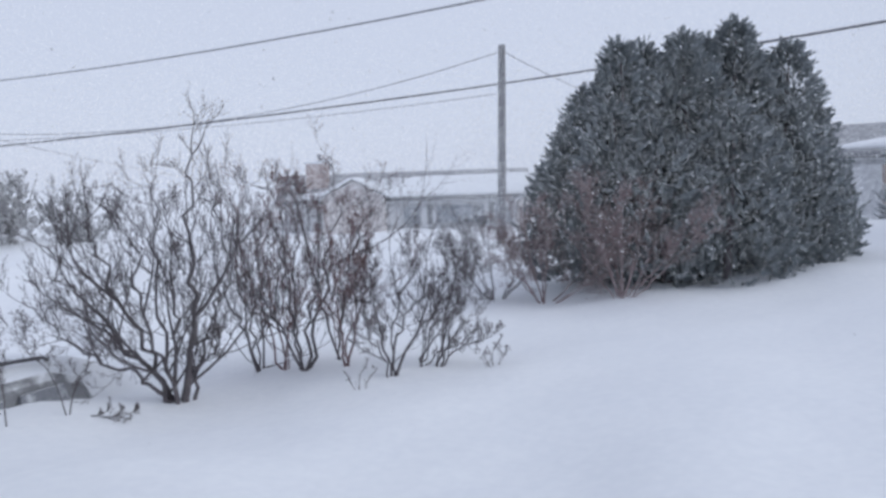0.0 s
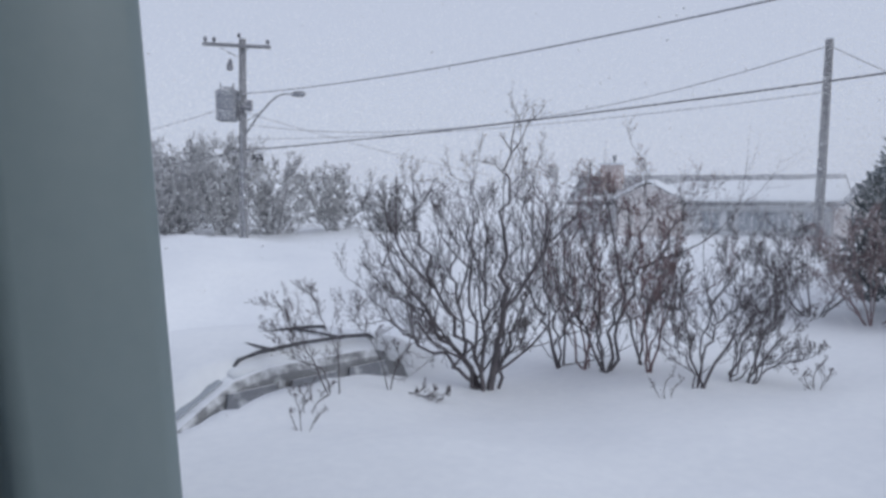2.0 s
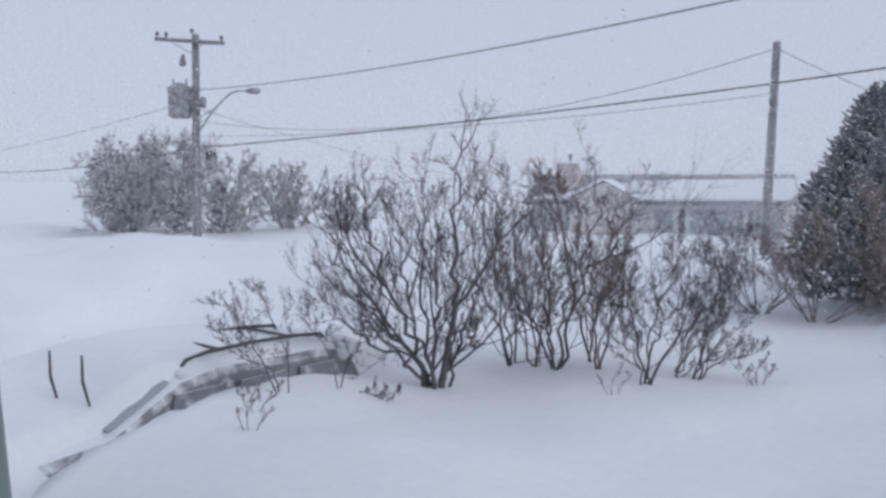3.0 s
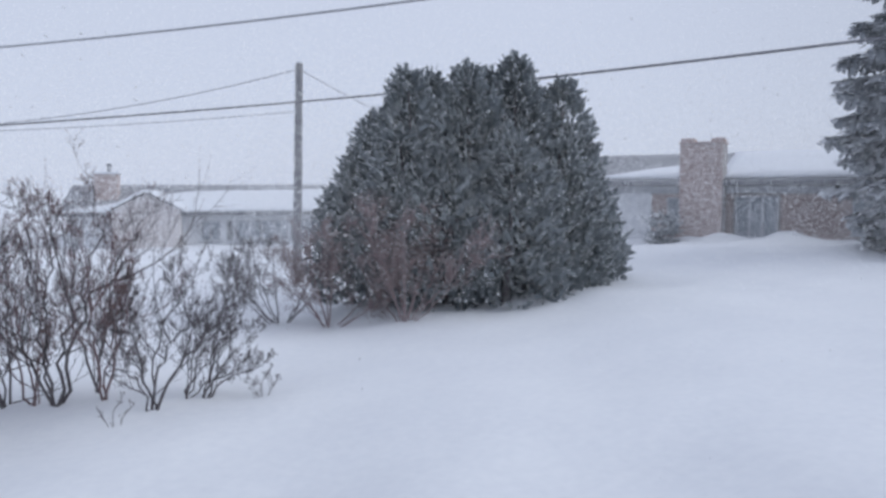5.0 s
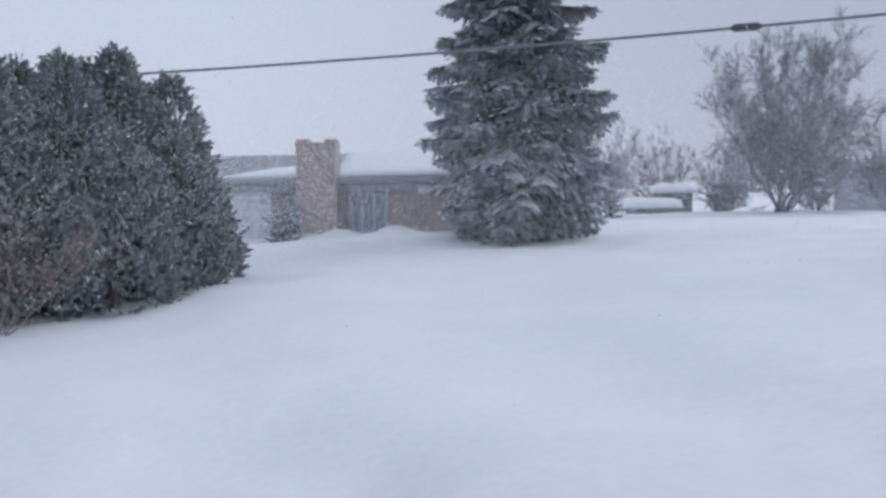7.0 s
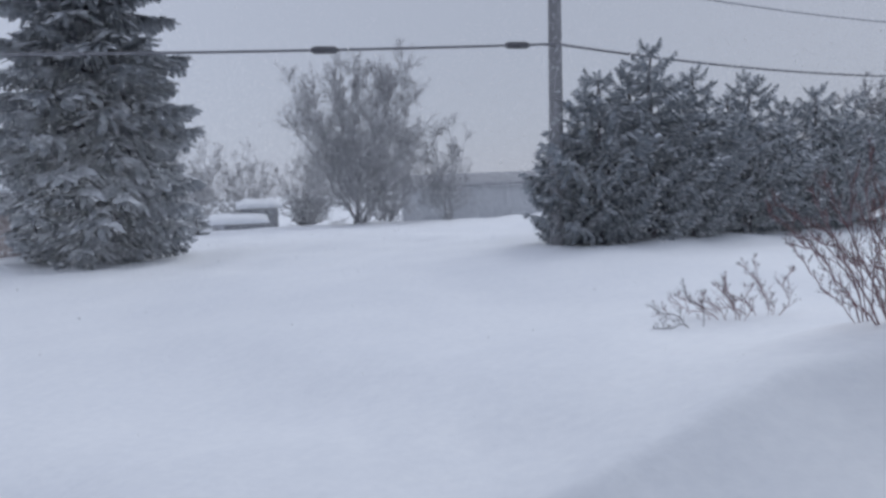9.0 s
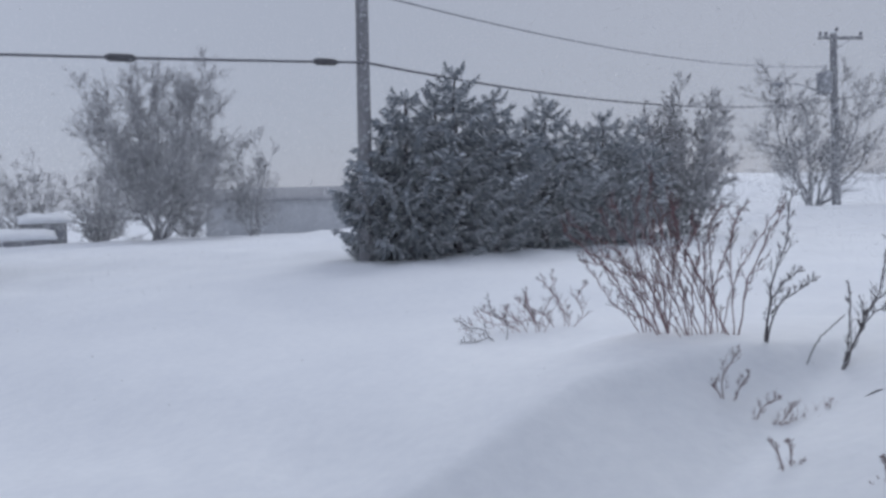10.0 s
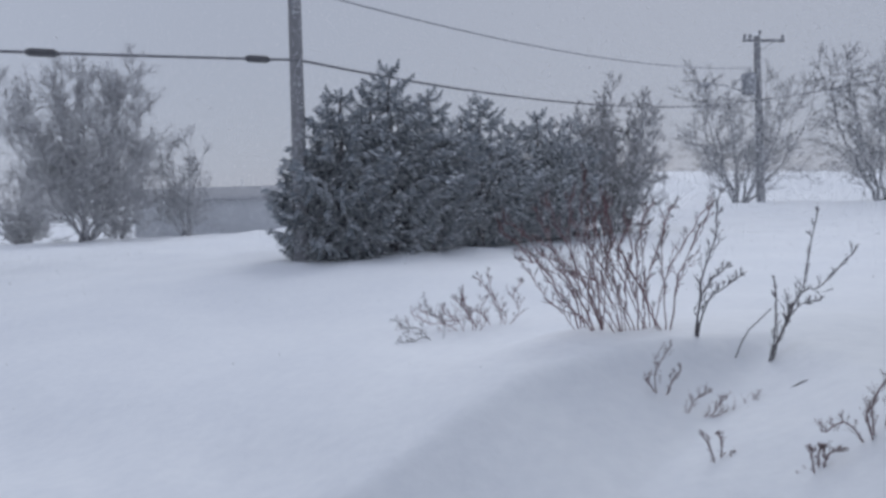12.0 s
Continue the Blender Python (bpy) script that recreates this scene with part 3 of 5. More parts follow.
    slab("wing_roof", ((3.5, -1.95, 1.1), (3.5, 5.2, 1.1), (6.4, 5.2, 2.85), (6.4, -1.95, 2.85)), 0.14, M_SHINGLE, e)
    slab("wing_roof", ((9.3, 5.2, 1.1), (9.3, -1.95, 1.1), (6.4, -1.95, 2.85), (6.4, 5.2, 2.85)), 0.14, M_SHINGLE, e)
    for x0, x1, n in ((-2.2, -1.2, 2), (-0.4, 2.2, 4), (2.7, 3.6, 2)):
        window(e, x0, x1, 0.1, 1.15, -0.02, n)
    for x0 in (-0.9, 2.4):
        boxed("shutter", (x0, x0 + 0.28, -0.05, -0.02, 0.1, 1.15), M_GUTTER, e)


def brick_face(parent, x0, x1, z0, z1, y, bl=0.32, bh=0.105, cols=None):
    """Rows of bricks proud of their mortar on a face towards -y, in one mesh."""
    bm = bmesh.new()
    row = 0
    z = z0
    while z + bh <= z1 + 1e-6:
        x = x0 - (bl / 2 if row % 2 else 0)
        while x < x1:
            a, b = max(x, x0), min(x + bl - 0.015, x1)
            if b - a > 0.03:
                v = [bm.verts.new(p) for p in ((a, y, z), (b, y, z), (b, y, z + bh - 0.015), (a, y, z + bh - 0.015), (a + 0.006, y - 0.014, z + 0.006), (b - 0.006, y - 0.014, z + 0.006), (b - 0.006, y - 0.014, z + bh - 0.021), (a + 0.006, y - 0.014, z + bh - 0.021))]
                for q in ((4, 5, 6, 7), (0, 1, 5, 4), (1, 2, 6, 5), (2, 3, 7, 6), (3, 0, 4, 7)):
                    bm.faces.new([v[k] for k in q])
            x += bl
        z += bh
        row += 1
    return tagged(part("brickwork", bm, M_BRICK, parent), kind="stuff")


def build_house_near():
    e = thing("house", pose(15.5, 25.45, 0, 0, 0, -40.9), "low brick and siding bungalow with broad brick chimney and snowy roof", "house", "neighbour houses")
    z0, ev = 0.1, 2.78
    sided_wall(e, -7.5, -1.75, z0, ev, 0, M_SIDING)
    wall = part("brick_wall", box(bmesh.new(), -1.75, 7.2, 0, 0.2, z0, ev), M_MORTAR, e)
    brick_face(wall, -1.74, 1.0, z0 + 0.3, ev - 0.2, -0.002)
    brick_face(wall, 2.5, 7.1, z0 + 0.3, ev - 0.2, -0.002)
    boxed("side_wall", (7.0, 7.2, 0.2, 8.2, z0, ev), M_SIDING, e)
    boxed("frieze", (-7.6, 7.3, -0.09, -0.02, ev - 0.24, ev - 0.02), M_FASCIA, e)
    boxed("soffit", (-8.0, 7.7, -0.62, -0.0, ev, ev + 0.06), M_FASCIA, e)
    boxed("gutter", (-8.0, 7.7, -0.76, -0.63, ev + 0.0, ev + 0.17), M_GUTTER, e, "dark eave gutter", 0.02)
    slab("roof", ((-8.0, -0.62, ev + 0.07), (7.7, -0.62, ev + 0.07), (7.7, 4.1, 4.0), (-8.0, 4.1, 4.0)), 0.12, M_SHINGLE, e, "dark shingled roof")
    slab("roof", ((7.7, 8.8, ev + 0.07), (-8.0, 8.8, ev + 0.07), (-8.0, 4.1, 4.0), (7.7, 4.1, 4.0)), 0.12, M_SHINGLE, e)
    slab("roof_snow", ((0.5, -0.35, ev + 0.25), (7.5, -0.4, ev + 0.24), (7.5, 3.9, 4.02), (0.5, 3.9, 4.02)), 0.16, M_SNOW_CLUMP, e, "wind-packed snow on the roof", 0.05, 7)
    slab("roof_snow", ((-4.2, -0.3, ev + 0.25), (0.4, -0.3, ev + 0.26), (0.4, 2.6, 3.62), (-1.0, 2.0, 3.45)), 0.15, M_SNOW_CLUMP, e, "", 0.05, 8)
    slab("roof_snow", ((-7.9, -0.6, ev + 0.2), (-3.9, -0.6, ev + 0.2), (-4.2, 0.2, ev + 0.4), (-7.9, 0.2, ev + 0.4)), 0.12, M_SNOW_CLUMP, e, "", 0.04, 9)
    ch = part("chimney", box(bmesh.new(), -0.62, 0.76, -0.86, 0.1, z0, 4.24), M_MORTAR, e, "broad weathered brick chimney")
    brick_face(ch, -0.62, 0.76, z0 + 0.8, 4.24, -0.862)
    for a, b in ((-0.64, -0.2), (0.34, 0.78)):
        boxed("chimney_pot", (a, b, -0.7, -0.1, 4.24, 4.38), M_BRICK, ch, bevel=0.04)
    boxed("chimney_cap", (-0.66, 0.80, -0.9, 0.12, 4.18, 4.25), M_BRICK, ch, bevel=0.02)
    window(e, 1.05, 2.42, 1.0, 2.45, -0.03, 3)
    window(e, -1.2, -0.72, 1.2, 2.4, -0.03, 1)
    window(e, -5.6, -4.3, 1.2, 2.35, -0.03, 2)
    window(e, 4.6, 6.1, 1.2, 2.4, -0.03, 2)


def build_shed(m, w, d, h, label, roofed=True):
    e = thing("shed", m, label, "shed")
    boxed("wall", (-w / 2, w / 2, -d / 2, d / 2, -0.5, h), M_SHINGLE, e, bevel=0.02)
    boxed("door", (-0.45, 0.45, -d / 2 - 0.03, -d / 2 - 0.002, -0.4, h - 0.15), M_SHINGLE, e)
    slab("roof_snow", ((-w / 2 - 0.3, -d / 2 - 0.3, h), (w / 2 + 0.3, -d / 2 - 0.3, h), (w / 2 + 0.3, d / 2, h + 0.35), (-w / 2 - 0.3, d / 2, h + 0.35)), 0.3, M_SNOW_CLUMP, e, "thick snow on the roof", 0.08, 11)
    return e


def build_house_dim():
    e = thing("house", pose(59.5, 19.5, 0, 0, 0, -70), "dim grey house far off behind bare trees", "house", "neighbour houses")
    sided_wall(e, -8, 3.2, 0.2, 3.0, 0, M_FASCIA)
    slab("roof", ((-8.4, -0.4, 3.0), (3.6, -0.4, 3.0), (3.6, 4.0, 4.0), (-8.4, 4.0, 4.0)), 0.2, M_SHINGLE, e)
    boxed("side_wall", (3.0, 3.2, 0.2, 7, 0.2, 3.0), M_FASCIA, e)


build_house_far()
build_house_near()
build_shed(pose(40.4, 29.9, 0.55, 0, 0, -52), 2.9, 2.2, 0.62, "low snow-capped shed beyond the field")
build_shed(pose(43.2, 30.4, 0.9, 0, 0, -52), 2.2, 2.0, 1.1, "small snow-capped outbuilding beside dark brush")
build_house_dim()

# ---- car under the snow ----


def build_car():
    e = thing("car", pose(CAR_X, CAR_Y, -1.0, 0, 0, CAR_TURN), "dark car with black roof rails almost buried under drifted snow", "car")
    # body profile along x (length), lofted across the width
    prof = [(-2.25, 0.45), (-2.3, 0.75), (-2.25, 1.1), (-2.08, 1.46), (-1.7, 1.60), (-0.2, 1.62), (0.3, 1.54), (1.1, 1.14), (2.05, 1.06), (2.33, 0.85), (2.35, 0.45)]
    verts, faces = [], []
    for k, (s, lift) in enumerate(((-0.88, -0.12), (-0.84, -0.03), (-0.6, 0.0), (0, 0.02), (0.6, 0.0), (0.84, -0.03), (0.88, -0.12))):
        for x, z in prof:
            tight = 1 - 0.16 * max(0, z - 0.95) / 0.67
            verts.append((x, s * tight, z + lift * (1 if z > 1 else 0.3)))
    n = len(prof)
    for k in range(6):
        for i in range(n):
            a, b = k * n + i, k * n + (i + 1) % n
            faces.append((a, b, b + n, a + n))
    faces.append(tuple(range(n)))
    faces.append(tuple(6 * n + i for i in reversed(range(n))))
    bm = bmesh.new()
    bv = [bm.verts.new(q) for q in verts]
    for q in faces:
        bm.faces.new([bv[k] for k in q])
    bmesh.ops.triangulate(bm, faces=[q for q in bm.faces if len(q.verts) > 4])
    part("body", bm, M_CAR, e, "dark painted body plastered with snow")
    obj("windscreen", [(0.36, -0.62, 1.51), (1.06, -0.68, 1.16), (1.06, 0.68, 1.16), (0.36, 0.62, 1.51), (0.38, -0.62, 1.53), (1.08, -0.68, 1.18), (1.08, 0.68, 1.18), (0.38, 0.62, 1.53)],
        [(0, 1, 2, 3), (7, 6, 5, 4), (0, 4, 5, 1), (1, 5, 6, 2), (2, 6, 7, 3), (3, 7, 4, 0)], M_GLASS, e)
    for y in (-0.46, 0.46):
        t = Tubes()
        pts = [Vector((x, y, 1.60 + h)) for x, h in ((-1.95, -0.02), (-1.85, 0.09), (-1.5, 0.12), (-0.8, 0.14), (-0.2, 0.12), (0.06, 0.07), (0.14, -0.02))]
        t.add(pts, [0.022] * len(pts), 8)
        t.make("roof_rail", M_RUBBER, e, "black raised roof rail")
    for x in (-1.4, -0.4):
        boxed("roof_bar", (x, x + 0.05, -0.47, 0.47, 1.71, 1.74), M_RUBBER, e, "black roof crossbar", 0.012)
    for y, x in ((-0.2, 1.05), (0.28, 0.95)):
        t = Tubes()
        t.add([Vector((x, y, 1.1)), Vector((x + 0.1, y + 0.02, 1.35)), Vector((x + 0.14, y - 0.03, 1.6)), Vector((x + 0.13, y - 0.05, 1.86))], [0.012, 0.014, 0.017, 0.012], 6)
        t.make("wiper", M_RUBBER, e, "black wiper lifted off the windscreen")
    for y in (-0.99, 0.89):
        boxed("mirror", (0.62, 0.80, y, y + 0.12, 1.08, 1.24), M_RUBBER, e, "black wing mirror", 0.03)
    for x in (-1.45, 1.45):
        for y in (-0.82, 0.62):
            t = Tubes()
            t.add([Vector((x, y, 0.33)), Vector((x, y + 0.03, 0.33)), Vector((x, y + 0.17, 0.33)), Vector((x, y + 0.2, 0.33))], [0.27, 0.32, 0.32, 0.27], 18)
            w = t.make("wheel", M_RUBBER, e)
            t = Tubes()
            t.add([Vector((x, y - 0.01, 0.33)), Vector((x, y + 0.21, 0.33))], [0.2, 0.2], 12)
            t.make("rim", M_METAL, w)
    slab("roof_snow", ((-2.0, -0.72, 1.48), (0.25, -0.68, 1.53), (0.25, 0.66, 1.53), (-2.0, 0.70, 1.48)), 0.15, M_SNOW_CLUMP, e, "snow blanket on the car roof", 0.03, 21)
    # side windows under driven snow
    for a, b in ((-1.85, -1.15), (-1.08, -0.3), (-0.23, 0.5)):
        obj("side_window", [(a, 0.862, 1.12), (b, 0.862, 1.12), (b - 0.1, 0.80, 1.42), (a + 0.04, 0.80, 1.42), (a, 0.84, 1.12), (b, 0.84, 1.12), (b - 0.1, 0.778, 1.42), (a + 0.04, 0.778, 1.42)],
            [(0, 3, 2, 1), (4, 5, 6, 7), (0, 1, 5, 4), (1, 2, 6, 5), (2, 3, 7, 6), (3, 0, 4, 7)], M_SNOWY_GLASS, e)


build_car()

# ---- shrubs ----
# stems of each shrub as (sideways, up) offsets in metres from its base
SHRUB_A = [((0.14, 0.62), (0.24, 1.65), (0.24, 2.48), (0.28, 3.36)), ((-0.41, 0.34), (-0.9, 0.62), (-1.38, 1.03), (-1.69, 1.45)), ((-0.34, 0.62), (-0.72, 1.52), (-0.9, 2.27), (-1.0, 2.93)), ((-0.21, 0.62), (-0.41, 1.45), (-0.41, 2.13), (-0.62, 2.44)), ((-0.14, 0.9), (-0.21, 1.79), (-0.14, 2.48), (-0.24, 3.1)), ((0.38, 0.69), (0.62, 1.31), (0.76, 2.0), (0.72, 3.03)), ((-0.48, 0.55), (-1.03, 1.45), (-1.34, 1.79), (-1.45, 2.17)), ((0.0, 0.9), (0.03, 1.72), (-0.03, 2.69)), ((-0.34, 0.45), (-0.83, 0.9), (-1.1, 1.17), (-1.24, 1.27)), ((0.21, 0.34), (0.48, 0.62), (0.59, 0.9))]
SHRUB_B = [((-0.18, 0.56), (-0.39, 1.12), (-0.49, 1.83), (-0.39, 2.39)), ((0.11, 0.7), (0.11, 1.48), (0.0, 2.46)), ((-0.07, 0.56), (-0.25, 1.33), (-0.14, 2.18), (0.11, 2.53)), ((0.04, 0.42), (0.25, 0.84), (0.39, 1.33))]
SHRUB_C = [((-0.14, 0.7), (-0.25, 1.55), (-0.28, 2.56)), ((0.14, 0.7), (0.42, 1.33), (0.63, 2.11), (0.6, 2.81)), ((0.28, 0.84), (0.77, 1.55), (1.12, 2.04), (1.23, 2.39)), ((-0.07, 0.98), (0.07, 1.69), (0.04, 2.39)), ((-0.28, 0.56), (-0.49, 1.26), (-0.42, 1.97))]
SHRUB_D = [((-0.14, 0.69), (-0.21, 1.38), (-0.28, 2.13)), ((0.14, 0.69), (0.34, 1.24), (0.28, 2.0)), ((0.07, 0.48), (0.21, 0.96), (0.45, 1.58))]
SHRUB_E = [((-0.1, 0.43), (-0.23, 0.96), (-0.17, 1.55)), ((0.17, 0.56), (0.5, 1.02), (0.66, 1.79)), ((0.03, 0.56), (0.23, 1.22), (0.23, 1.69)), ((0.43, 0.56), (0.89, 1.02), (1.06, 1.55)), ((-0.17, 0.3), (-0.36, 0.56), (-0.43, 1.09))]
SHRUB_F = [((0.28, 0.22), (0.55, 0.45), (0.85, 0.62)), ((0.22, 0.45), (0.52, 0.85), (0.66, 1.35)), ((0.1, 0.4), (0.22, 0.8), (0.3, 1.2)), ((0.3, 0.1), (0.55, 0.16), (0.8, 0.3))]
SHRUB_G = [((-0.26, 0.42), (-0.51, 0.8), (-0.67, 1.15)), ((0.06, 0.42), (-0.13, 0.86), (-0.26, 1.22)), ((-0.38, -0.06), (-0.83, -0.19), (-1.15, -0.13)), ((-0.13, 0.29), (-0.38, 0.42), (-0.77, 0.77))]
SHRUB_H = [((-0.13, 0.45), (-0.32, 0.77), (-0.42, 0.96)), ((0.1, 0.32), (0.26, 0.58), (0.45, 0.64)), ((0.26, -0.06), (0.48, -0.12), (0.7, -0.06))]
TUFT = [((-0.04, 0.14), (0.04, 0.28)), ((0.07, 0.07), (0.18, 0.18)), ((-0.11, 0.07), (-0.14, 0.14))]
CANES_A = [((-0.26, 0.35), (-0.54, 0.68), (-0.77, 0.89)), ((-0.16, 0.4), (-0.33, 0.77), (-0.44, 1.05)), ((-0.07, 0.4), (-0.16, 0.87), (-0.12, 1.24)), ((-0.12, 0.3), (-0.37, 0.54), (-0.59, 0.61)), ((0.02, 0.4), (0.09, 0.77), (0.02, 1.1)), ((-0.21, 0.12), (-0.35, 0.26), (-0.56, 0.59))]
CANES_B = [((-0.22, 0.37), (-0.4, 0.73), (-0.44, 0.97)), ((-0.04, 0.46), (-0.04, 0.82), (0.04, 0.97)), ((0.07, 0.37), (0.18, 0.64), (0.33, 0.99)), ((-0.13, 0.24), (-0.29, 0.6), (-0.22, 0.82))]
CANES_C = [((0.04, 0.41), (0.11, 0.7), (0.15, 1.04)), ((0.06, 0.24), (0.17, 0.37), (0.27, 0.45)), ((0.02, 0.24), (0.08, 0.41), (0.19, 0.53))]
CANES_LOW = [((-0.22, 0.06), (-0.5, 0.08), (-0.74, 0.19)), ((-0.11, 0.11), (-0.28, 0.22), (-0.33, 0.33)), ((0.06, 0.11), (-0.06, 0.33), (-0.17, 0.44)), ((0.22, 0.11), (0.17, 0.28), (0.25, 0.44)), ((-0.33, -0.06), (-0.61, -0.17), (-0.88, 0.0)), ((0.11, 0.06), (0.0, 0.22), (-0.06, 0.52))]
CANES_LOWER = [((-0.17, 0.08), (-0.33, 0.11), (-0.44, 0.17)), ((-0.11, 0.03), (-0.25, 0.0), (-0.39, 0.01)), ((0.06, 0.17), (-0.06, 0.22), (-0.14, 0.39))]
SAPLING = [((0.12, 0.21), (0.24, 0.48), (0.33, 0.91)), ((0.13, 0.22), (0.23, 0.42), (0.38, 0.5), (0.55, 0.68)), ((0.07, 0.13), (0.09, 0.32), (0.08, 0.52)), ((0.1, 0.18), (0.2, 0.36), (0.31, 0.4))]
STICK = [((0.09, 0.11), (0.18, 0.21), (0.26, 0.29))]
SPRIG_A = [((-0.02, 0.08), (0.02, 0.18), (0.06, 0.24)), ((0.05, 0.02), (0.08, 0.08), (0.11, 0.13)), ((-0.03, 0.02), (-0.06, 0.06), (-0.05, 0.1))]
SPRIG_B = [((0.14, -0.01), (0.29, -0.03), (0.43, -0.01)), ((0.06, 0.04), (0.14, 0.07)), ((0.26, -0.03), (0.32, 0.04)), ((0.13, 0.0), (0.17, 0.06)), ((0.38, -0.06), (0.42, 0.0))]
SPRIG_C = [((-0.04, 0.05), (-0.07, 0.1)), ((0.02, 0.05), (0.02, 0.09)), ((0.05, 0.01), (0.09, -0.01))]
SPRIG_D = [((-0.04, 0.05), (-0.05, 0.08)), ((0.02, 0.05), (0.06, 0.08)), ((-0.03, -0.04), (-0.04, -0.1)), ((0.04, 0.01), (0.05, 0.04)), ((0.0, 0.05), (0.01, 0.08))]
SPRIG_E = [((-0.13, 0.04), (-0.23, 0.01)), ((-0.03, 0.1), (0.03, 0.22)), ((0.05, 0.08), (0.11, 0.18)), ((0.1, 0.03), (0.19, 0.13)), ((-0.08, 0.08), (-0.06, 0.13)), ((0.08, 0.0), (0.23, -0.03))]


def smooth_path(pts, per=5):
    """A Catmull-Rom curve through the points."""
    out = []
    n = len(pts)
    for i in range(n - 1):
        p0, p1, p2, p3 = pts[max(i - 1, 0)], pts[i], pts[i + 1], pts[min(i + 2, n - 1)]
        for k in range(per):
            s = k / per
            out.append(0.5 * ((2 * p1) + (p2 - p0) * s + (2 * p0 - 5 * p1 + 4 * p2 - p3) * s * s + (3 * p1 - p0 - 3 * p2 + p3) * s ** 3))
    out.append(pts[-1].copy())
    return out


def sprout(t, buds, rng, start, way, length, radius, level, up, bud_size, kids, far=False):
    """A crooked twig that bears further twigs."""
    if far and not level:
        tip, n, u = start + way.normalized() * length, len(t.v), way.orthogonal().normalized() * radius
        w = way.normalized().cross(u)
        t.v += [start + u, start - u * 0.5 + w * 0.87, start - u * 0.5 - w * 0.87, tip]
        t.f += [(n, n + 1, n + 3), (n + 1, n + 2, n + 3), (n + 2, n, n + 3)]
        if bud_size:
            buds.bud(tip, way, bud_size, bud_size * 0.2)
        return
    wob = 0.24 if far else 0.17
    steps = (3 if level else 2) if far else (5 if level else 3)
    pts, p, d = [start], start.copy(), way.normalized()
    for k in range(steps):
        d = (d + rand_dir(rng) * wob + Vector((0, 0, up))).normalized()
        p = p + d * (length / steps)
        pts.append(p.copy())
    t.add(pts, [radius * (1 - 0.72 * k / steps) for k in range(steps + 1)], 3 if far or level < 2 else 4, False)
    if level:
        for k in range(kids[level]):
            s = rng.uniform(0.25, 1.0) * steps
            i = min(int(s), steps - 1)
            q = pts[i].lerp(pts[i + 1], s - i)
            along = (pts[i + 1] - pts[i]).normalized()
            side = along.cross(rand_dir(rng)).normalized()
            sprout(t, buds, rng, q, along + side * rng.uniform(0.5, 1.1), length * rng.uniform(0.35, 0.62), max(radius * 0.5, 0.014 if far and not bud_size else min(0.003, radius)), level - 1, up, bud_size, kids, far)
    if bud_size:
        buds.bud(pts[-1], d + rand_dir(rng) * 0.4, bud_size * rng.uniform(0.7, 1.5), bud_size * 0.2)
        if rng.random() < 0.5:
            buds.bud(pts[-2], d + rand_dir(rng) * 0.7, bud_size * rng.uniform(0.6, 1.2), bud_size * 0.2)


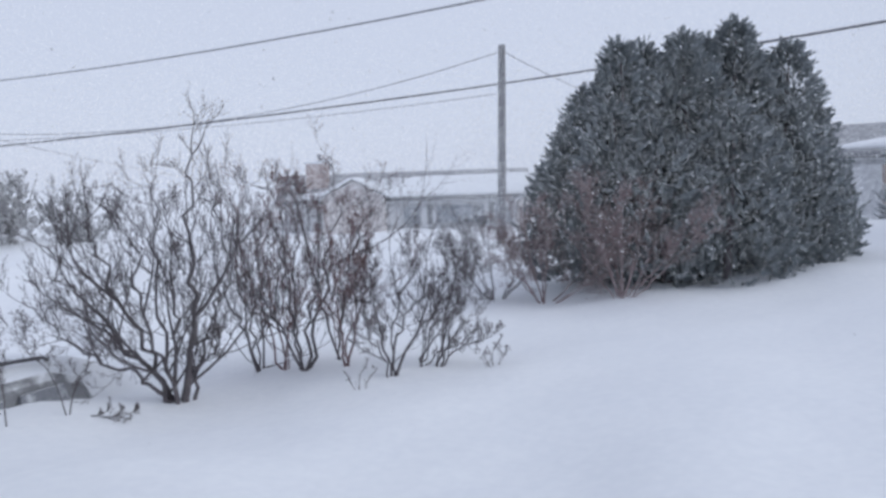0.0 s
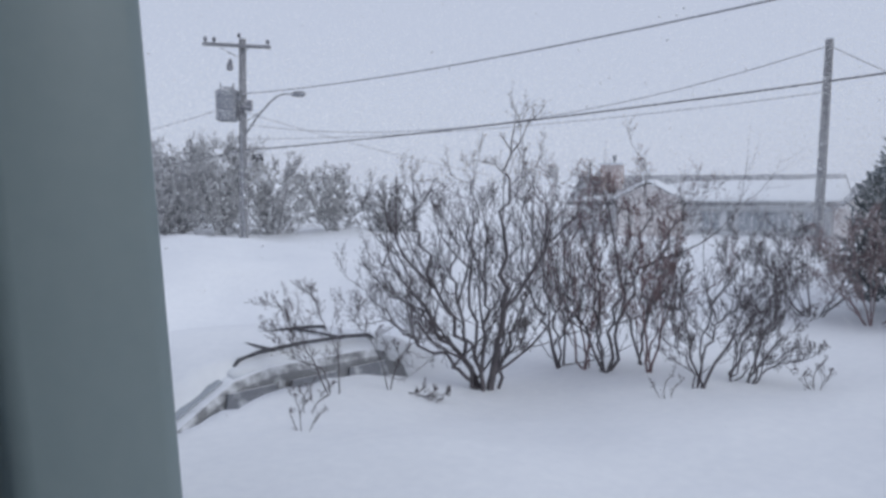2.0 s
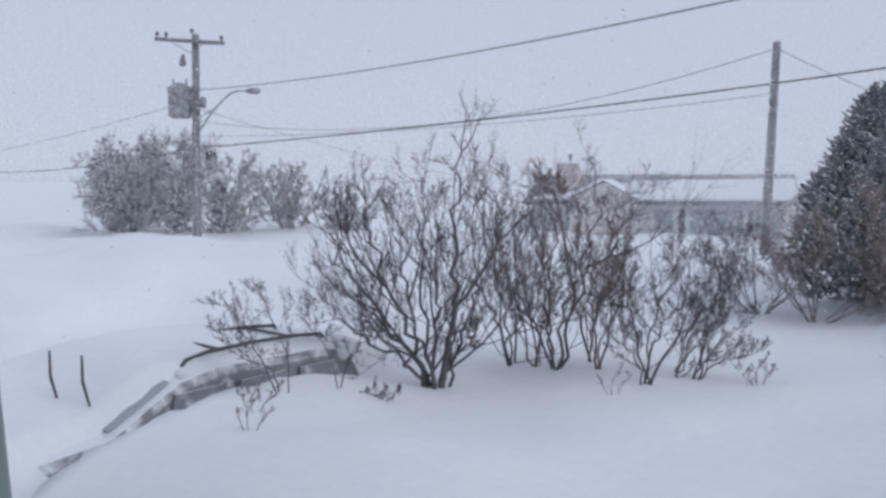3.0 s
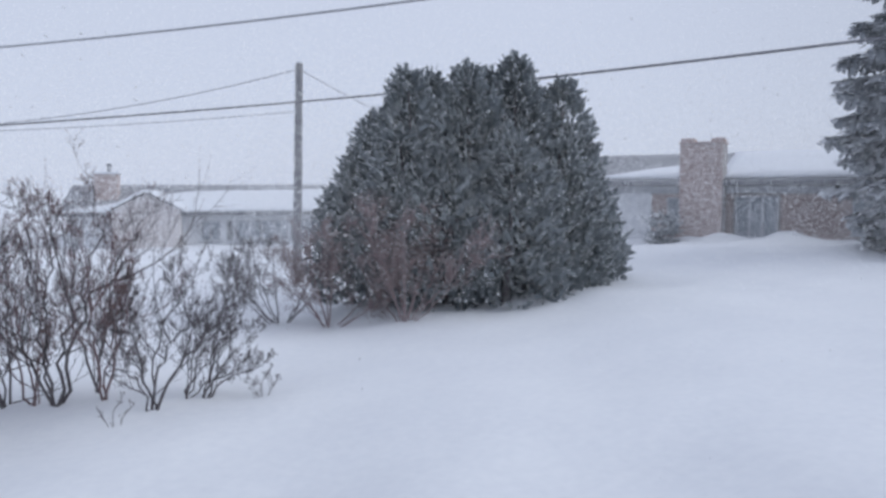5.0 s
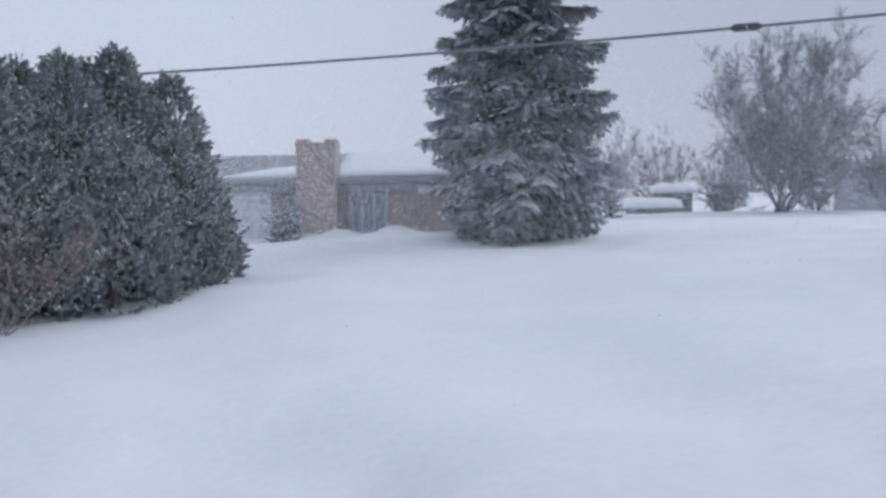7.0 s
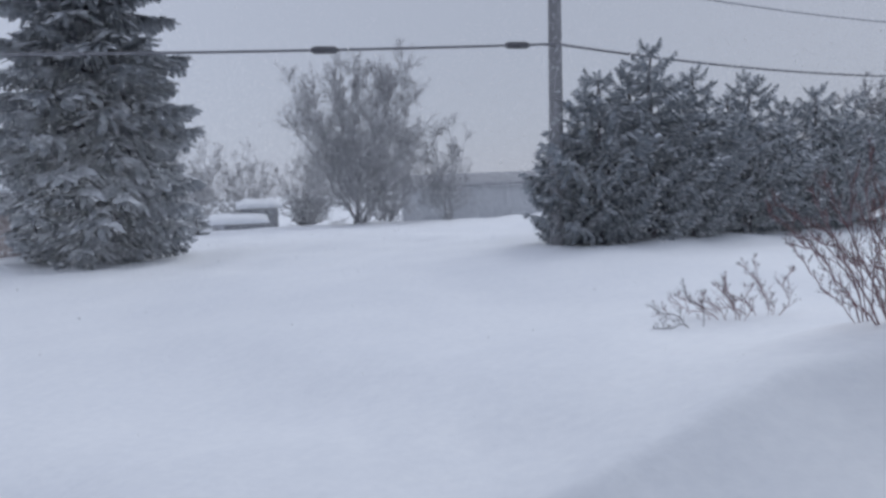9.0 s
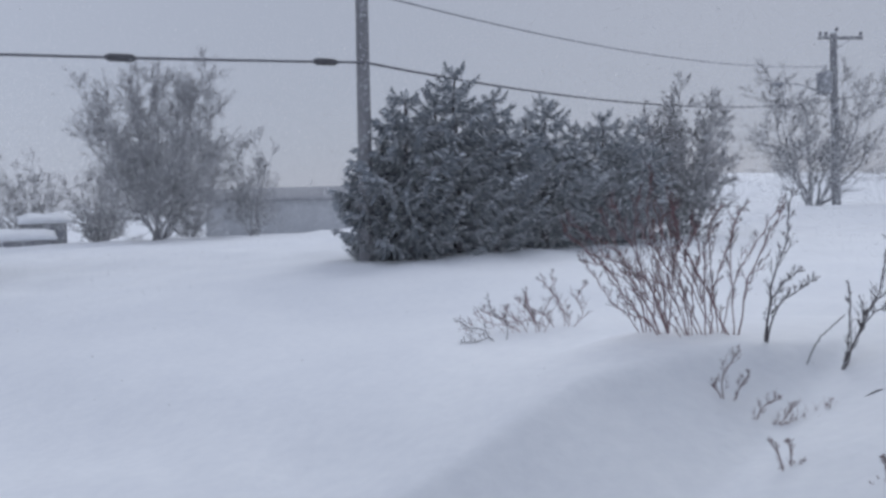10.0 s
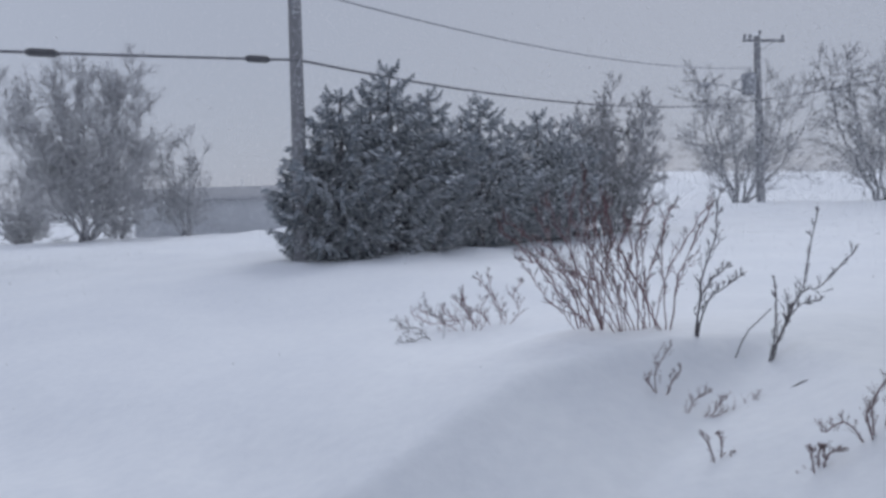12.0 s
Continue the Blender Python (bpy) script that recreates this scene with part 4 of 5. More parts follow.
def shrub(name, x, y, across, stems, mat, label, seed, r0=0.04, depth=0.35, twigs=9, twig_len=0.42, levels=1, bud=0.045, kids=(0, 5, 5), group="bare shrubs", z=None, up=0.12, category="shrub", bud_mat=None, size=1.0, coarse=False, forks=0, crook=0.010):
    """stems: polylines of (sideways, up); across: the level direction in which sideways is counted."""
    rng = random.Random(seed)
    z = ground_z(x, y) - 0.06 if z is None else z
    e = thing(name, Matrix.Translation((x, y, z)), label, category, group)
    u = Vector((math.cos(across), math.sin(across), 0))
    v = Vector((-u.y, u.x, 0))
    buds = Tubes()
    for num, st in enumerate(stems):
        t = Tubes()
        lean = rng.uniform(-1, 1) * depth
        tall = max(abs(b) + abs(a) for a, b in st)
        pts = [Vector((0, 0, -0.1)) + u * rng.uniform(-1, 1) * r0 * 2.5 + v * rng.uniform(-1, 1) * r0 * 2.5]
        for a, b in st:
            a, b = a * size, b * size
            pts.append(u * a + Vector((0, 0, b + 0.06)) + v * (lean * (abs(a) + abs(b)) / tall + rng.uniform(-0.05, 0.05) * tall * 0.3))
        path = smooth_path(pts)
        n = len(path)
        path = [p + rand_dir(rng) * (crook * tall if 0 < i < n - 1 else 0) for i, p in enumerate(path)]
        r = r0 * rng.uniform(0.75, 1.1) * (0.55 + 0.45 * min(1, tall / 2.5))
        r *= 1.5 if num == 0 and len(stems) > 6 else 1.0
        t.add(path, [max(r * (1 - 0.86 * (i / (n - 1)) ** 0.8), 0.004) for i in range(n)], 6)
        for k in range(forks):
            q = (0.06 + 0.6 * (k + rng.random()) / forks) * (n - 1)
            i = min(int(q), n - 2)
            along = (path[i + 1] - path[i]).normalized()
            side = (along.cross(rand_dir(rng)).normalized() + u * rng.uniform(-0.6, 0.8)).normalized()
            sprout(t, buds, rng, path[i].lerp(path[i + 1], q - i), along * 0.6 + side * rng.uniform(0.5, 1.0), tall * rng.uniform(0.3, 0.5) * (1.1 - 0.6 * q / n), r * rng.uniform(0.4, 0.6), 2, 0.17, bud, (0, 3, 5))
        for k in range(twigs):
            s = (0.22 + 0.78 * (k + rng.random()) / twigs) * (n - 1)
            i = min(int(s), n - 2)
            q = path[i].lerp(path[i + 1], s - i)
            along = (path[i + 1] - path[i]).normalized()
            side = along.cross(rand_dir(rng)).normalized()
            sprout(t, buds, rng, q, along * 0.8 + side * rng.uniform(0.4, 1.0), twig_len * tall * rng.uniform(0.35, 0.8) * (1.1 - 0.55 * s / n), max(r * 0.19, min(0.0035, r * 0.55)), levels, up, bud, kids, coarse)
        sprout(t, buds, rng, path[-1], path[-1] - path[-2], twig_len * tall * 0.1, max(r * 0.16, min(0.004, r * 0.6)), min(levels, 1), up, bud, kids)
        t.make("stem", mat, e)
    if bud:
        tagged(buds.make("withered_foliage", bud_mat or M_BUD, e, "clusters of dark dry buds"), kind="stuff")
    return e


LEFT, RIGHT = radians(20), radians(-85)


def build_shrubs():
    lab = "leafless dark grey-brown shrub with dry bud clusters standing in snow"
    k3 = (0, 5, 3)
    shrub("bare_shrub", -3.2, 9.5, LEFT, SHRUB_A, M_BARK, "large leafless shrub with several thick crooked stems in snow", 1, 0.034, 0.7, 15, 0.32, 2, 0.03, k3, z=0.03, size=0.87, forks=2, crook=0.020)
    shrub("bare_shrub", -2.55, 10.8, LEFT, SHRUB_B, M_BARK, lab, 2, 0.025, 0.6, 15, 0.32, 2, 0.03, k3, z=0.1, size=0.97, forks=2, crook=0.020)
    shrub("bare_shrub", -1.85, 10.25, LEFT, SHRUB_C, M_BARK, "leafless red-brown shrub with upright crooked stems in snow", 3, 0.025, 0.6, 15, 0.32, 2, 0.03, k3, z=0.17, size=0.94, forks=2, crook=0.020, bud_mat=M_RED_TWIG)
    shrub("bare_shrub", -1.29, 10.2, LEFT, SHRUB_D, M_RED_TWIG, "slender leafless reddish shrub in snow", 4, 0.018, 0.5, 15, 0.28, 2, 0.03, k3, z=0.22, size=0.9, forks=2, crook=0.020, bud_mat=M_RED_TWIG)
    shrub("bare_shrub", -0.69, 9.62, LEFT, SHRUB_E, M_BARK, "low spreading leafless shrub in snow", 5, 0.020, 0.5, 14, 0.29, 2, 0.03, k3, z=0.26, size=0.9, forks=2, crook=0.020)
    shrub("bare_shrub", -0.18, 10.0, LEFT, SHRUB_F, M_BARK, "small leaning leafless shrub at the end of the row", 6, 0.018, 0.4, 9, 0.32, 2, 0.03, (0, 3, 3), z=0.3, forks=2, crook=0.020)
    shrub("bare_shrub", -2.15, 10.6, LEFT, SHRUB_B, M_RED_TWIG, "slender leafless reddish shrub between larger stems", 52, 0.018, 0.5, 13, 0.32, 2, 0.03, k3, z=0.13, size=0.95, forks=2, crook=0.020, bud_mat=M_RED_TWIG)
    shrub("bare_shrub", -1.5, 10.7, LEFT, SHRUB_D, M_BARK, "slender leafless shrub between larger stems", 53, 0.018, 0.5, 14, 0.3, 2, 0.03, k3, z=0.2, size=1.05, forks=2, crook=0.020, bud_mat=M_RED_TWIG)
    shrub("bare_shrub", -0.4, 10.0, LEFT, SHRUB_F, M_BARK, "low leafless shrub leaning out over the snow", 54, 0.016, 0.5, 10, 0.3, 2, 0.03, (0, 3, 3), z=0.25, size=0.95, forks=1, crook=0.020)
    shrub("bare_shrub", -4.35, 7.75, LEFT, SHRUB_G, M_BARK, "thin leafless shrub bent down beside the buried car", 7, 0.015, 0.35, 9, 0.36, 2, 0.03, (0, 3, 4), size=0.88)
    shrub("bare_shrub", -3.95, 8.3, LEFT, SHRUB_H, M_BARK, "thin leafless shrub with drooping twigs", 8, 0.014, 0.35, 8, 0.42, 2, 0.03, (0, 3, 4), size=0.9)
    shrub("twig_tuft", 0.55, 9.8, LEFT, TUFT, M_BARK, "small tuft of dry twigs poking through snow", 9, 0.01, 0.1, 5, 0.6, 1, 0.03, (0, 3, 3), "twig tufts", category="twigs")
    for k, (x, y) in enumerate(((-3.9, 6.3), (-4.2, 6.9), (-1.0, 9.1), (-4.35, 7.3))):
        shrub("twig_tuft", x, y, LEFT, TUFT, M_BARK, "few dry twig tips poking through snow", 30 + k, 0.007, 0.08, 3, 0.5, 1, 0.026, (0, 2, 2), "twig tufts", category="twigs")
    # canes beside the hollow
    lab = "upright red-brown leafless canes growing out of snow"
    k2 = (0, 3, 3)
    shrub("cane_shrub", 7.02, -0.84, RIGHT, CANES_A, M_ROSE_TWIG, lab, 11, 0.011, 0.3, 15, 0.15, 1, 0.02, k2, "cane shrubs", up=0.2)
    shrub("cane_shrub", 6.95, -1.3, RIGHT, CANES_B, M_ROSE_TWIG, lab, 12, 0.011, 0.3, 15, 0.15, 1, 0.02, k2, "cane shrubs", up=0.2)
    shrub("cane_shrub", 6.64, -1.45, RIGHT, CANES_C, M_BARK, "upright grey-brown leafless canes growing out of snow", 13, 0.012, 0.25, 14, 0.15, 1, 0.02, k2, "cane shrubs", up=0.2)
    shrub("cane_shrub", 7.25, -0.72, RIGHT, CANES_A, M_ROSE_TWIG, "thin red-brown leafless canes fanning out of snow", 18, 0.009, 0.4, 13, 0.15, 1, 0.02, k2, "cane shrubs", up=0.2, size=0.92)
    shrub("cane_shrub", 6.95, -1.1, RIGHT, CANES_B, M_ROSE_TWIG, "thin red-brown leafless canes fanning out of snow", 19, 0.009, 0.4, 13, 0.15, 1, 0.02, k2, "cane shrubs", up=0.2, size=0.85)
    shrub("cane_shrub", 6.9, -0.98, RIGHT, CANES_A, M_ROSE_TWIG, "thin red-brown leafless canes fanning out of snow", 24, 0.007, 0.5, 13, 0.17, 1, 0.017, k2, "cane shrubs", up=0.2, size=0.8)
    shrub("cane_shrub", 7.1, -1.2, RIGHT, CANES_B, M_ROSE_TWIG, "thin red-brown leafless canes fanning out of snow", 25, 0.007, 0.5, 13, 0.17, 1, 0.017, k2, "cane shrubs", up=0.2, size=1.0)
    shrub("cane_shrub", 9.6, 0.1, RIGHT, CANES_LOW, M_ROSE_TWIG, "low bent reddish canes half covered by snow", 14, 0.009, 0.3, 12, 0.3, 1, 0.022, k2, "cane shrubs", up=0.15, size=1.12)
    shrub("cane_shrub", 9.15, 0.38, RIGHT, CANES_LOW, M_ROSE_TWIG, "low bent reddish canes half covered by snow", 23, 0.008, 0.4, 10, 0.3, 1, 0.02, k2, "cane shrubs", up=0.15, size=0.8)
    shrub("cane_shrub", 8.7, 0.65, RIGHT, CANES_LOWER, M_BARK, "low bent twigs half covered by snow", 15, 0.008, 0.2, 10, 0.3, 1, 0.018, k2, "cane shrubs", up=0.12)
    shrub("sapling", 6.27, -1.81, RIGHT, SAPLING, M_BARK, "single leaning leafless sapling with small buds", 16, 0.010, 0.1, 15, 0.14, 1, 0.016, k2, "saplings", up=0.2, category="sapling", size=1.15)
    shrub("stick", 6.37, -1.62, RIGHT, STICK, M_BARK, "thin bare stick leaning out of the snow", 17, 0.008, 0.05, 0, 0.1, 0, 0, k2, "sticks", category="stick", size=1.15)
    shrub("stick", 5.66, -1.69, RIGHT, [((0.12, 0.05), (0.26, 0.11))], M_BARK, "thin twig lying on the drift", 21, 0.006, 0.05, 0, 0.1, 0, 0, k2, "sticks", category="stick")
    for k, (n, x, y, r, big) in enumerate(((SPRIG_A, 5.83, -1.05, 0.0035, 1.2), (SPRIG_B, 5.59, -1.14, 0.005, 1.5), (SPRIG_C, 4.8, -1.19, 0.003, 1.15), (SPRIG_D, 4.32, -1.5, 0.0038, 1.25), (SPRIG_E, 4.32, -1.77, 0.004, 1.1))):
        shrub("dry_sprig", x, y, RIGHT, n, M_BRUSH, "dry brown sprig half buried in the drift", 40 + k, r, 0.08, 12, 0.45, 1, 0.010, (0, 5, 2), "dry sprigs", bud_mat=M_RED_TWIG, category="twigs", up=0.25, size=big)


build_shrubs()


def brush(name, x, y, w, h, count, mat, label, seed, r=0.02, levels=2, kids=(0, 5, 5), group="brush"):
    """A dense rounded thicket of thin stems."""
    rng = random.Random(seed)
    stems = []
    for k in range(count):
        a = rng.uniform(-1, 1)
        hh = h * math.sqrt(max(0.05, 1 - a * a * 0.8)) * rng.uniform(0.75, 1.05)
        stems.append(((a * w * 0.25, hh * 0.35), (a * w * 0.42, hh * 0.7), (a * w * 0.5, hh)))
    return shrub(name, x, y, math.atan2(-x, y), stems, mat, label, seed, r, w * 0.35, 8, 0.42, levels, 0.04, kids, group, category="shrub", coarse=True, bud_mat=mat)


# ---- bare trees ----


def bare_tree(x, y, h, w, stems, mat, label, seed, r0=0.16, twist=0.1, kids=(0, 8, 7), name="bare_tree", fork=0.12, group="bare trees", boughs=14):
    rng = random.Random(seed)
    z = ground_z(x, y) - 0.2
    e = thing(name, Matrix.Translation((x, y, z)), label, "tree", group)
    none = Tubes()
    for k in range(stems):
        t = Tubes()
        a = 2 * math.pi * (k + rng.uniform(-0.3, 0.3)) / stems
        out = Vector((math.cos(a), math.sin(a), 0))
        s = rng.uniform(0.2, 1.0) if stems > 1 else 0.1
        hh = h * (1.03 - 0.25 * s) * rng.uniform(0.9, 1.03)
        pts = [out * 0.15, out * (0.12 * w * s) + Vector((0, 0, hh * fork * 1.4)), out * (0.26 * w * s) + Vector((0, 0, hh * 0.42)), out * (0.38 * w * s) + Vector((0, 0, hh * 0.7)), out * (0.46 * w * s) + Vector((0, 0, hh))]
        path = [p + rand_dir(rng) * twist for p in smooth_path(pts, 4)]
        n = len(path)
        r = r0 * rng.uniform(0.7, 1.1)
        t.add(path, [max(r * (1 - 0.9 * i / (n - 1)), 0.012) for i in range(n)], 7)
        for j in range(boughs):
            q = (0.12 + 0.88 * (j + rng.random()) / boughs) * (n - 1)
            i = min(int(q), n - 2)
            p = path[i].lerp(path[i + 1], q - i)
            along = (path[i + 1] - path[i]).normalized()
            side = (out * rng.uniform(-0.3, 1.0) + rand_dir(rng)).normalized()
            sprout(t, none, rng, p, along * 0.9 + side * 0.75, h * rng.uniform(0.16, 0.36) * (1.15 - 0.6 * q / n), max(r * 0.2, 0.010), 2, 0.1, 0, kids, True)
        t.make("limb", mat, e)
    return e


# ---- conifers ----


def needle_spray(t, rng, p, d, flat, length, width, count):
    """A fan of short pointed tufts along a twig."""
    d = d.normalized()
    s = d.cross(flat)
    if s.length < 0.01:
        s = d.orthogonal()
    s.normalize()
    for k in range(count):
        a = k / count
        q = p + d * (length * a)
        for sg in (-1, 1):
            w = width * (1 - 0.65 * a) * rng.uniform(0.7, 1.25)
            tip = q + d * (w * 0.75) + s * (sg * w) + flat * rng.uniform(-0.3, 0.25) * w
            t.tri(q - d * (length * 0.07), tip, q + d * (length * 0.14 + 0.02))
    t.tri(p + d * length * 0.75 + s * width * 0.2, p + d * length * 1.15, p + d * length * 0.75 - s * width * 0.2)


def bough_mesh(seed, mat, droop=0.36, lift=0.14, hang=0.6, name="bough", twigs=28):
    """One spruce bough of unit length along +x."""
    rng = random.Random(seed)
    t = Tubes()
    axis = [Vector((s, 0.03 * math.sin(5 * s + seed), -droop * s + lift * s * s)) for s in [k / 8 for k in range(9)]]
    t.add(axis, [0.022 * (1 - 0.8 * k / 8) for k in range(9)], 4, False)
    for k in range(twigs):
        s = 0.14 + 0.86 * (k + rng.random()) / twigs
        i = min(int(s * 8), 7)
        p = axis[i].lerp(axis[i + 1], s * 8 - i)
        sg = 1 if k % 2 else -1
        reach = (0.46 * (1.08 - s) + 0.10) * rng.uniform(0.7, 1.15)
        d = Vector((0.85, sg * rng.uniform(0.6, 1.0), -hang * rng.uniform(0.2, 1.1)))
        flat = Vector((0, 0, 1)) + rand_dir(rng) * 0.4
        needle_spray(t, rng, p, d, flat, reach, 0.054, 8)
        d2 = Vector((0.5, sg * rng.uniform(0.2, 0.7), -hang * rng.uniform(1.2, 2.6)))
        needle_spray(t, rng, p, d2, Vector((rng.uniform(-1, 1), 1, 0.4)), reach * 0.75, 0.054, 6)
    needle_spray(t, rng, axis[-2], axis[-1] - axis[-2], Vector((0, 0, 1)), 0.2, 0.08, 5)
    me = bpy.data.meshes.new(name)
    me.from_pydata([tuple(v) for v in t.v], [], t.f)
    me.materials.append(mat)
    return me


def spruce(name, x, y, h, radius, mat, meshes, label, seed, tiers, per, group, power=1.6, low=0.35, snow=0.35, rise=0.0, top_power=None, leaf=1.0):
    rng = random.Random(seed)
    z = ground_z(x, y) - 0.15
    e = thing(name, Matrix.Translation((x, y, z)), label, "conifer", group)
    t = Tubes()
    t.add([Vector((rng.uniform(-0.04, 0.04), rng.uniform(-0.04, 0.04), h * 0.92 * k / 8)) for k in range(9)], [0.02 + 0.022 * h * (1 - k / 8) for k in range(9)], 8)
    t.make("trunk", M_BARK, e)
    clumps = Tubes()
    for i in range(tiers):
        hz = low + (h - low - 0.15) * (i / tiers) ** 0.95
        r = radius * (1 - (hz / h) ** power) * (0.62 + 0.38 * min(1, i / 4))
        r = max(r, 0.22)
        n = max(5, int(per * (0.6 + 0.4 * r / radius)))
        a0 = rng.random() * 6.28
        for k in range(n):
            a = a0 + 2 * math.pi * (k + rng.uniform(-0.3, 0.3)) / n
            s = r * rng.uniform(0.78, 1.12)
            b = new("bough", meshes[rng.randrange(len(meshes))])
            b.parent = e
            tilt = rng.uniform(-14, 14) - rise - 42 * max(0, hz / h - 0.72) / 0.28
            wide = leaf * rng.uniform(0.9, 1.15) * max(1.0, 0.7 / s) ** 0.4
            b.matrix_local = pose(0, 0, hz + rng.uniform(-0.12, 0.12), 0, 0, math.degrees(a)) @ pose(0, 0, 0, 0, tilt, 0) @ Matrix.Diagonal((s, s * wide, s * wide, 1))
            if rng.random() < snow:
                q = rng.uniform(0.55, 0.95)
                c = b.matrix_local @ Vector((q, rng.uniform(-0.15, 0.15), -0.28 * q + 0.16 * q * q + 0.07))
                sx = rng.uniform(0.07, 0.24)
                clumps.blob(c, sx * 1.4, sx * 1.4, sx * 0.45, rng)
    if clumps.v:
        tagged(clumps.make("clinging_snow", M_SNOW_CLUMP, e, "patches of snow caught on the boughs"), kind="stuff")
    return e


def cedar(x, y, lobes, label, seed):
    """An arborvitae clump of several leaders; lobes: offset x, offset y, top height, radius."""
    rng = random.Random(seed)
    z = ground_z(x, y) - 0.1
    e = thing("cedar", Matrix.Translation((x, y, z)), label, "conifer")
    clumps = Tubes()
    for lx, ly, top, rad in lobes:
        t = Tubes()
        t.add([Vector((lx * 0.75, ly * 0.75, -0.2)), Vector((lx * 0.9, ly * 0.9, top * 0.4)), Vector((lx, ly, top * 0.95))], [0.1, 0.07, 0.015], 6)
        t.make("stem", M_BARK, e)
        f = Tubes()
        for k in range(int(850 * top * rad / 2.6) + 200):
            hz = top * (rng.random() ** 0.9)
            s = hz / top
            r = rad * (min(1.0, 0.72 + 1.2 * s) if s < 0.25 else 1.0) * max(0.0, 1 - max(0, s - 0.3) ** 2.5 * 2.25)
            a = rng.random() * 6.283
            r *= 1.12 + 0.42 * noise.noise(Vector((lx * 3 + math.cos(a) * 1.4, ly * 3 + math.sin(a) * 1.4, hz * 1.5)))
            q = r * math.sqrt(rng.uniform(0.25, 1.0))
            out = Vector((math.cos(a), math.sin(a), 0))
            p = Vector((lx, ly, hz)) + out * q
            d = out * rng.uniform(0.35, 0.9) + Vector((0, 0, rng.uniform(0.35, 1.0))) + rand_dir(rng) * 0.6
            flat = out.cross(Vector((0, 0, 1))) + rand_dir(rng) * 0.6
            needle_spray(f, rng, p, d, flat.normalized(), rng.uniform(0.15, 0.32), rng.uniform(0.045, 0.085), 5)
            if rng.random() < 0.004:
                clumps.blob(p + out * 0.1, 0.035, 0.035, 0.03, rng)
        needle_spray(f, rng, Vector((lx, ly, top - 0.1)), Vector((rng.uniform(-0.2, 0.2), 0, 1)), Vector((0, 1, 0)), 0.35, 0.1, 5)
        f.make("crown", M_CEDAR, e)
    if clumps.v:
        tagged(clumps.make("clinging_snow", M_SNOW_CLUMP, e, "small bits of snow in the foliage"), kind="stuff")
    return e


def build_conifers():
    cedar(4.9, 15.9, [(-2.45, 0.3, 2.7, 0.75), (-2.0, 0.6, 3.7, 0.8), (-1.45, 0.0, 4.5, 0.85), (-0.9, 0.7, 4.55, 0.9), (-0.3, -0.2, 4.6, 0.95), (0.35, 0.6, 4.6, 1.0), (0.75, 0.0, 4.8, 0.9),
                      (1.35, 0.6, 4.3, 0.9), (1.85, 0.2, 4.4, 0.75), (2.35, 0.7, 3.0, 0.8), (-1.0, -0.8, 2.9, 0.9), (0.4, -0.9, 3.2, 1.0), (1.5, -0.5, 3.1, 0.9), (2.9, 0.7, 1.35, 0.55), (-1.7, -0.5, 3.3, 0.8), (-0.2, 0.2, 4.25, 1.0), (1.05, 0.2, 4.0, 1.0), (2.0, 0.0, 2.6, 0.8)],
          "broad dark green cedar clump with ragged pointed tops", 5)
    big = [bough_mesh(100 + k, M_SPRUCE) for k in range(6)]
    spruce("tall_spruce", 17.95, 17.75, 14.0, 2.95, M_SPRUCE, big, "tall blue-grey spruce with snow caught on drooping boughs", 3, 33, 9, "spruces", 2.0, 0.5, 0.55)
    spruce("tall_spruce", 30.9, -14.9, 8.4, 2.1, M_SPRUCE, big, "dark spruce beside a bare tree up the slope", 4, 15, 8, "spruces", 1.5, 0.3, 0.3)
    spruce("small_spruce", 32.8, 26.6, 2.2, 1.0, M_SPRUCE, big, "small spruce at the field's edge, paled for haze", 6, 8, 7, "spruces", 1.3, 0.2, 0.2)
    dark = [bough_mesh(200 + k, M_HEDGE, 0.16, 0.30, 0.45, twigs=15) for k in range(6)]
    rows = ((18.95, 4.35, 3.0, 1.35), (18.75, 3.75, 4.1, 1.95), (19.75, 2.75, 4.75, 1.75), (21.0, 1.95, 4.35, 1.7), (22.6, 0.8, 4.35, 1.75), (24.6, -0.8, 4.05, 1.7), (25.6, -1.8, 3.85, 1.3), (20.6, 3.4, 4.3, 1.7), (23.6, 1.3, 4.0, 1.6), (23.7, 0.0, 3.7, 1.5), (25.1, -1.35, 3.5, 1.4))
    for k, (x, y, h, r) in enumerate(rows):
        spruce("hedge_spruce", x, y, h, r, M_HEDGE, dark, "dark young spruce in a windbreak row with snow on its boughs", 20 + k, 12, 9, "windbreak spruces", 2.3, 0.12 if k == 0 else 0.2 if k in (1, 2, 7) else 0.38, 0.26, 6)
    spruce("low_evergreen", 13.75, 25.0, 1.45, 0.85, M_HEDGE, dark, "low dark evergreen bush with snow by the wall", 41, 6, 7, "", 2.5, 0.1, 0.5)


build_conifers()


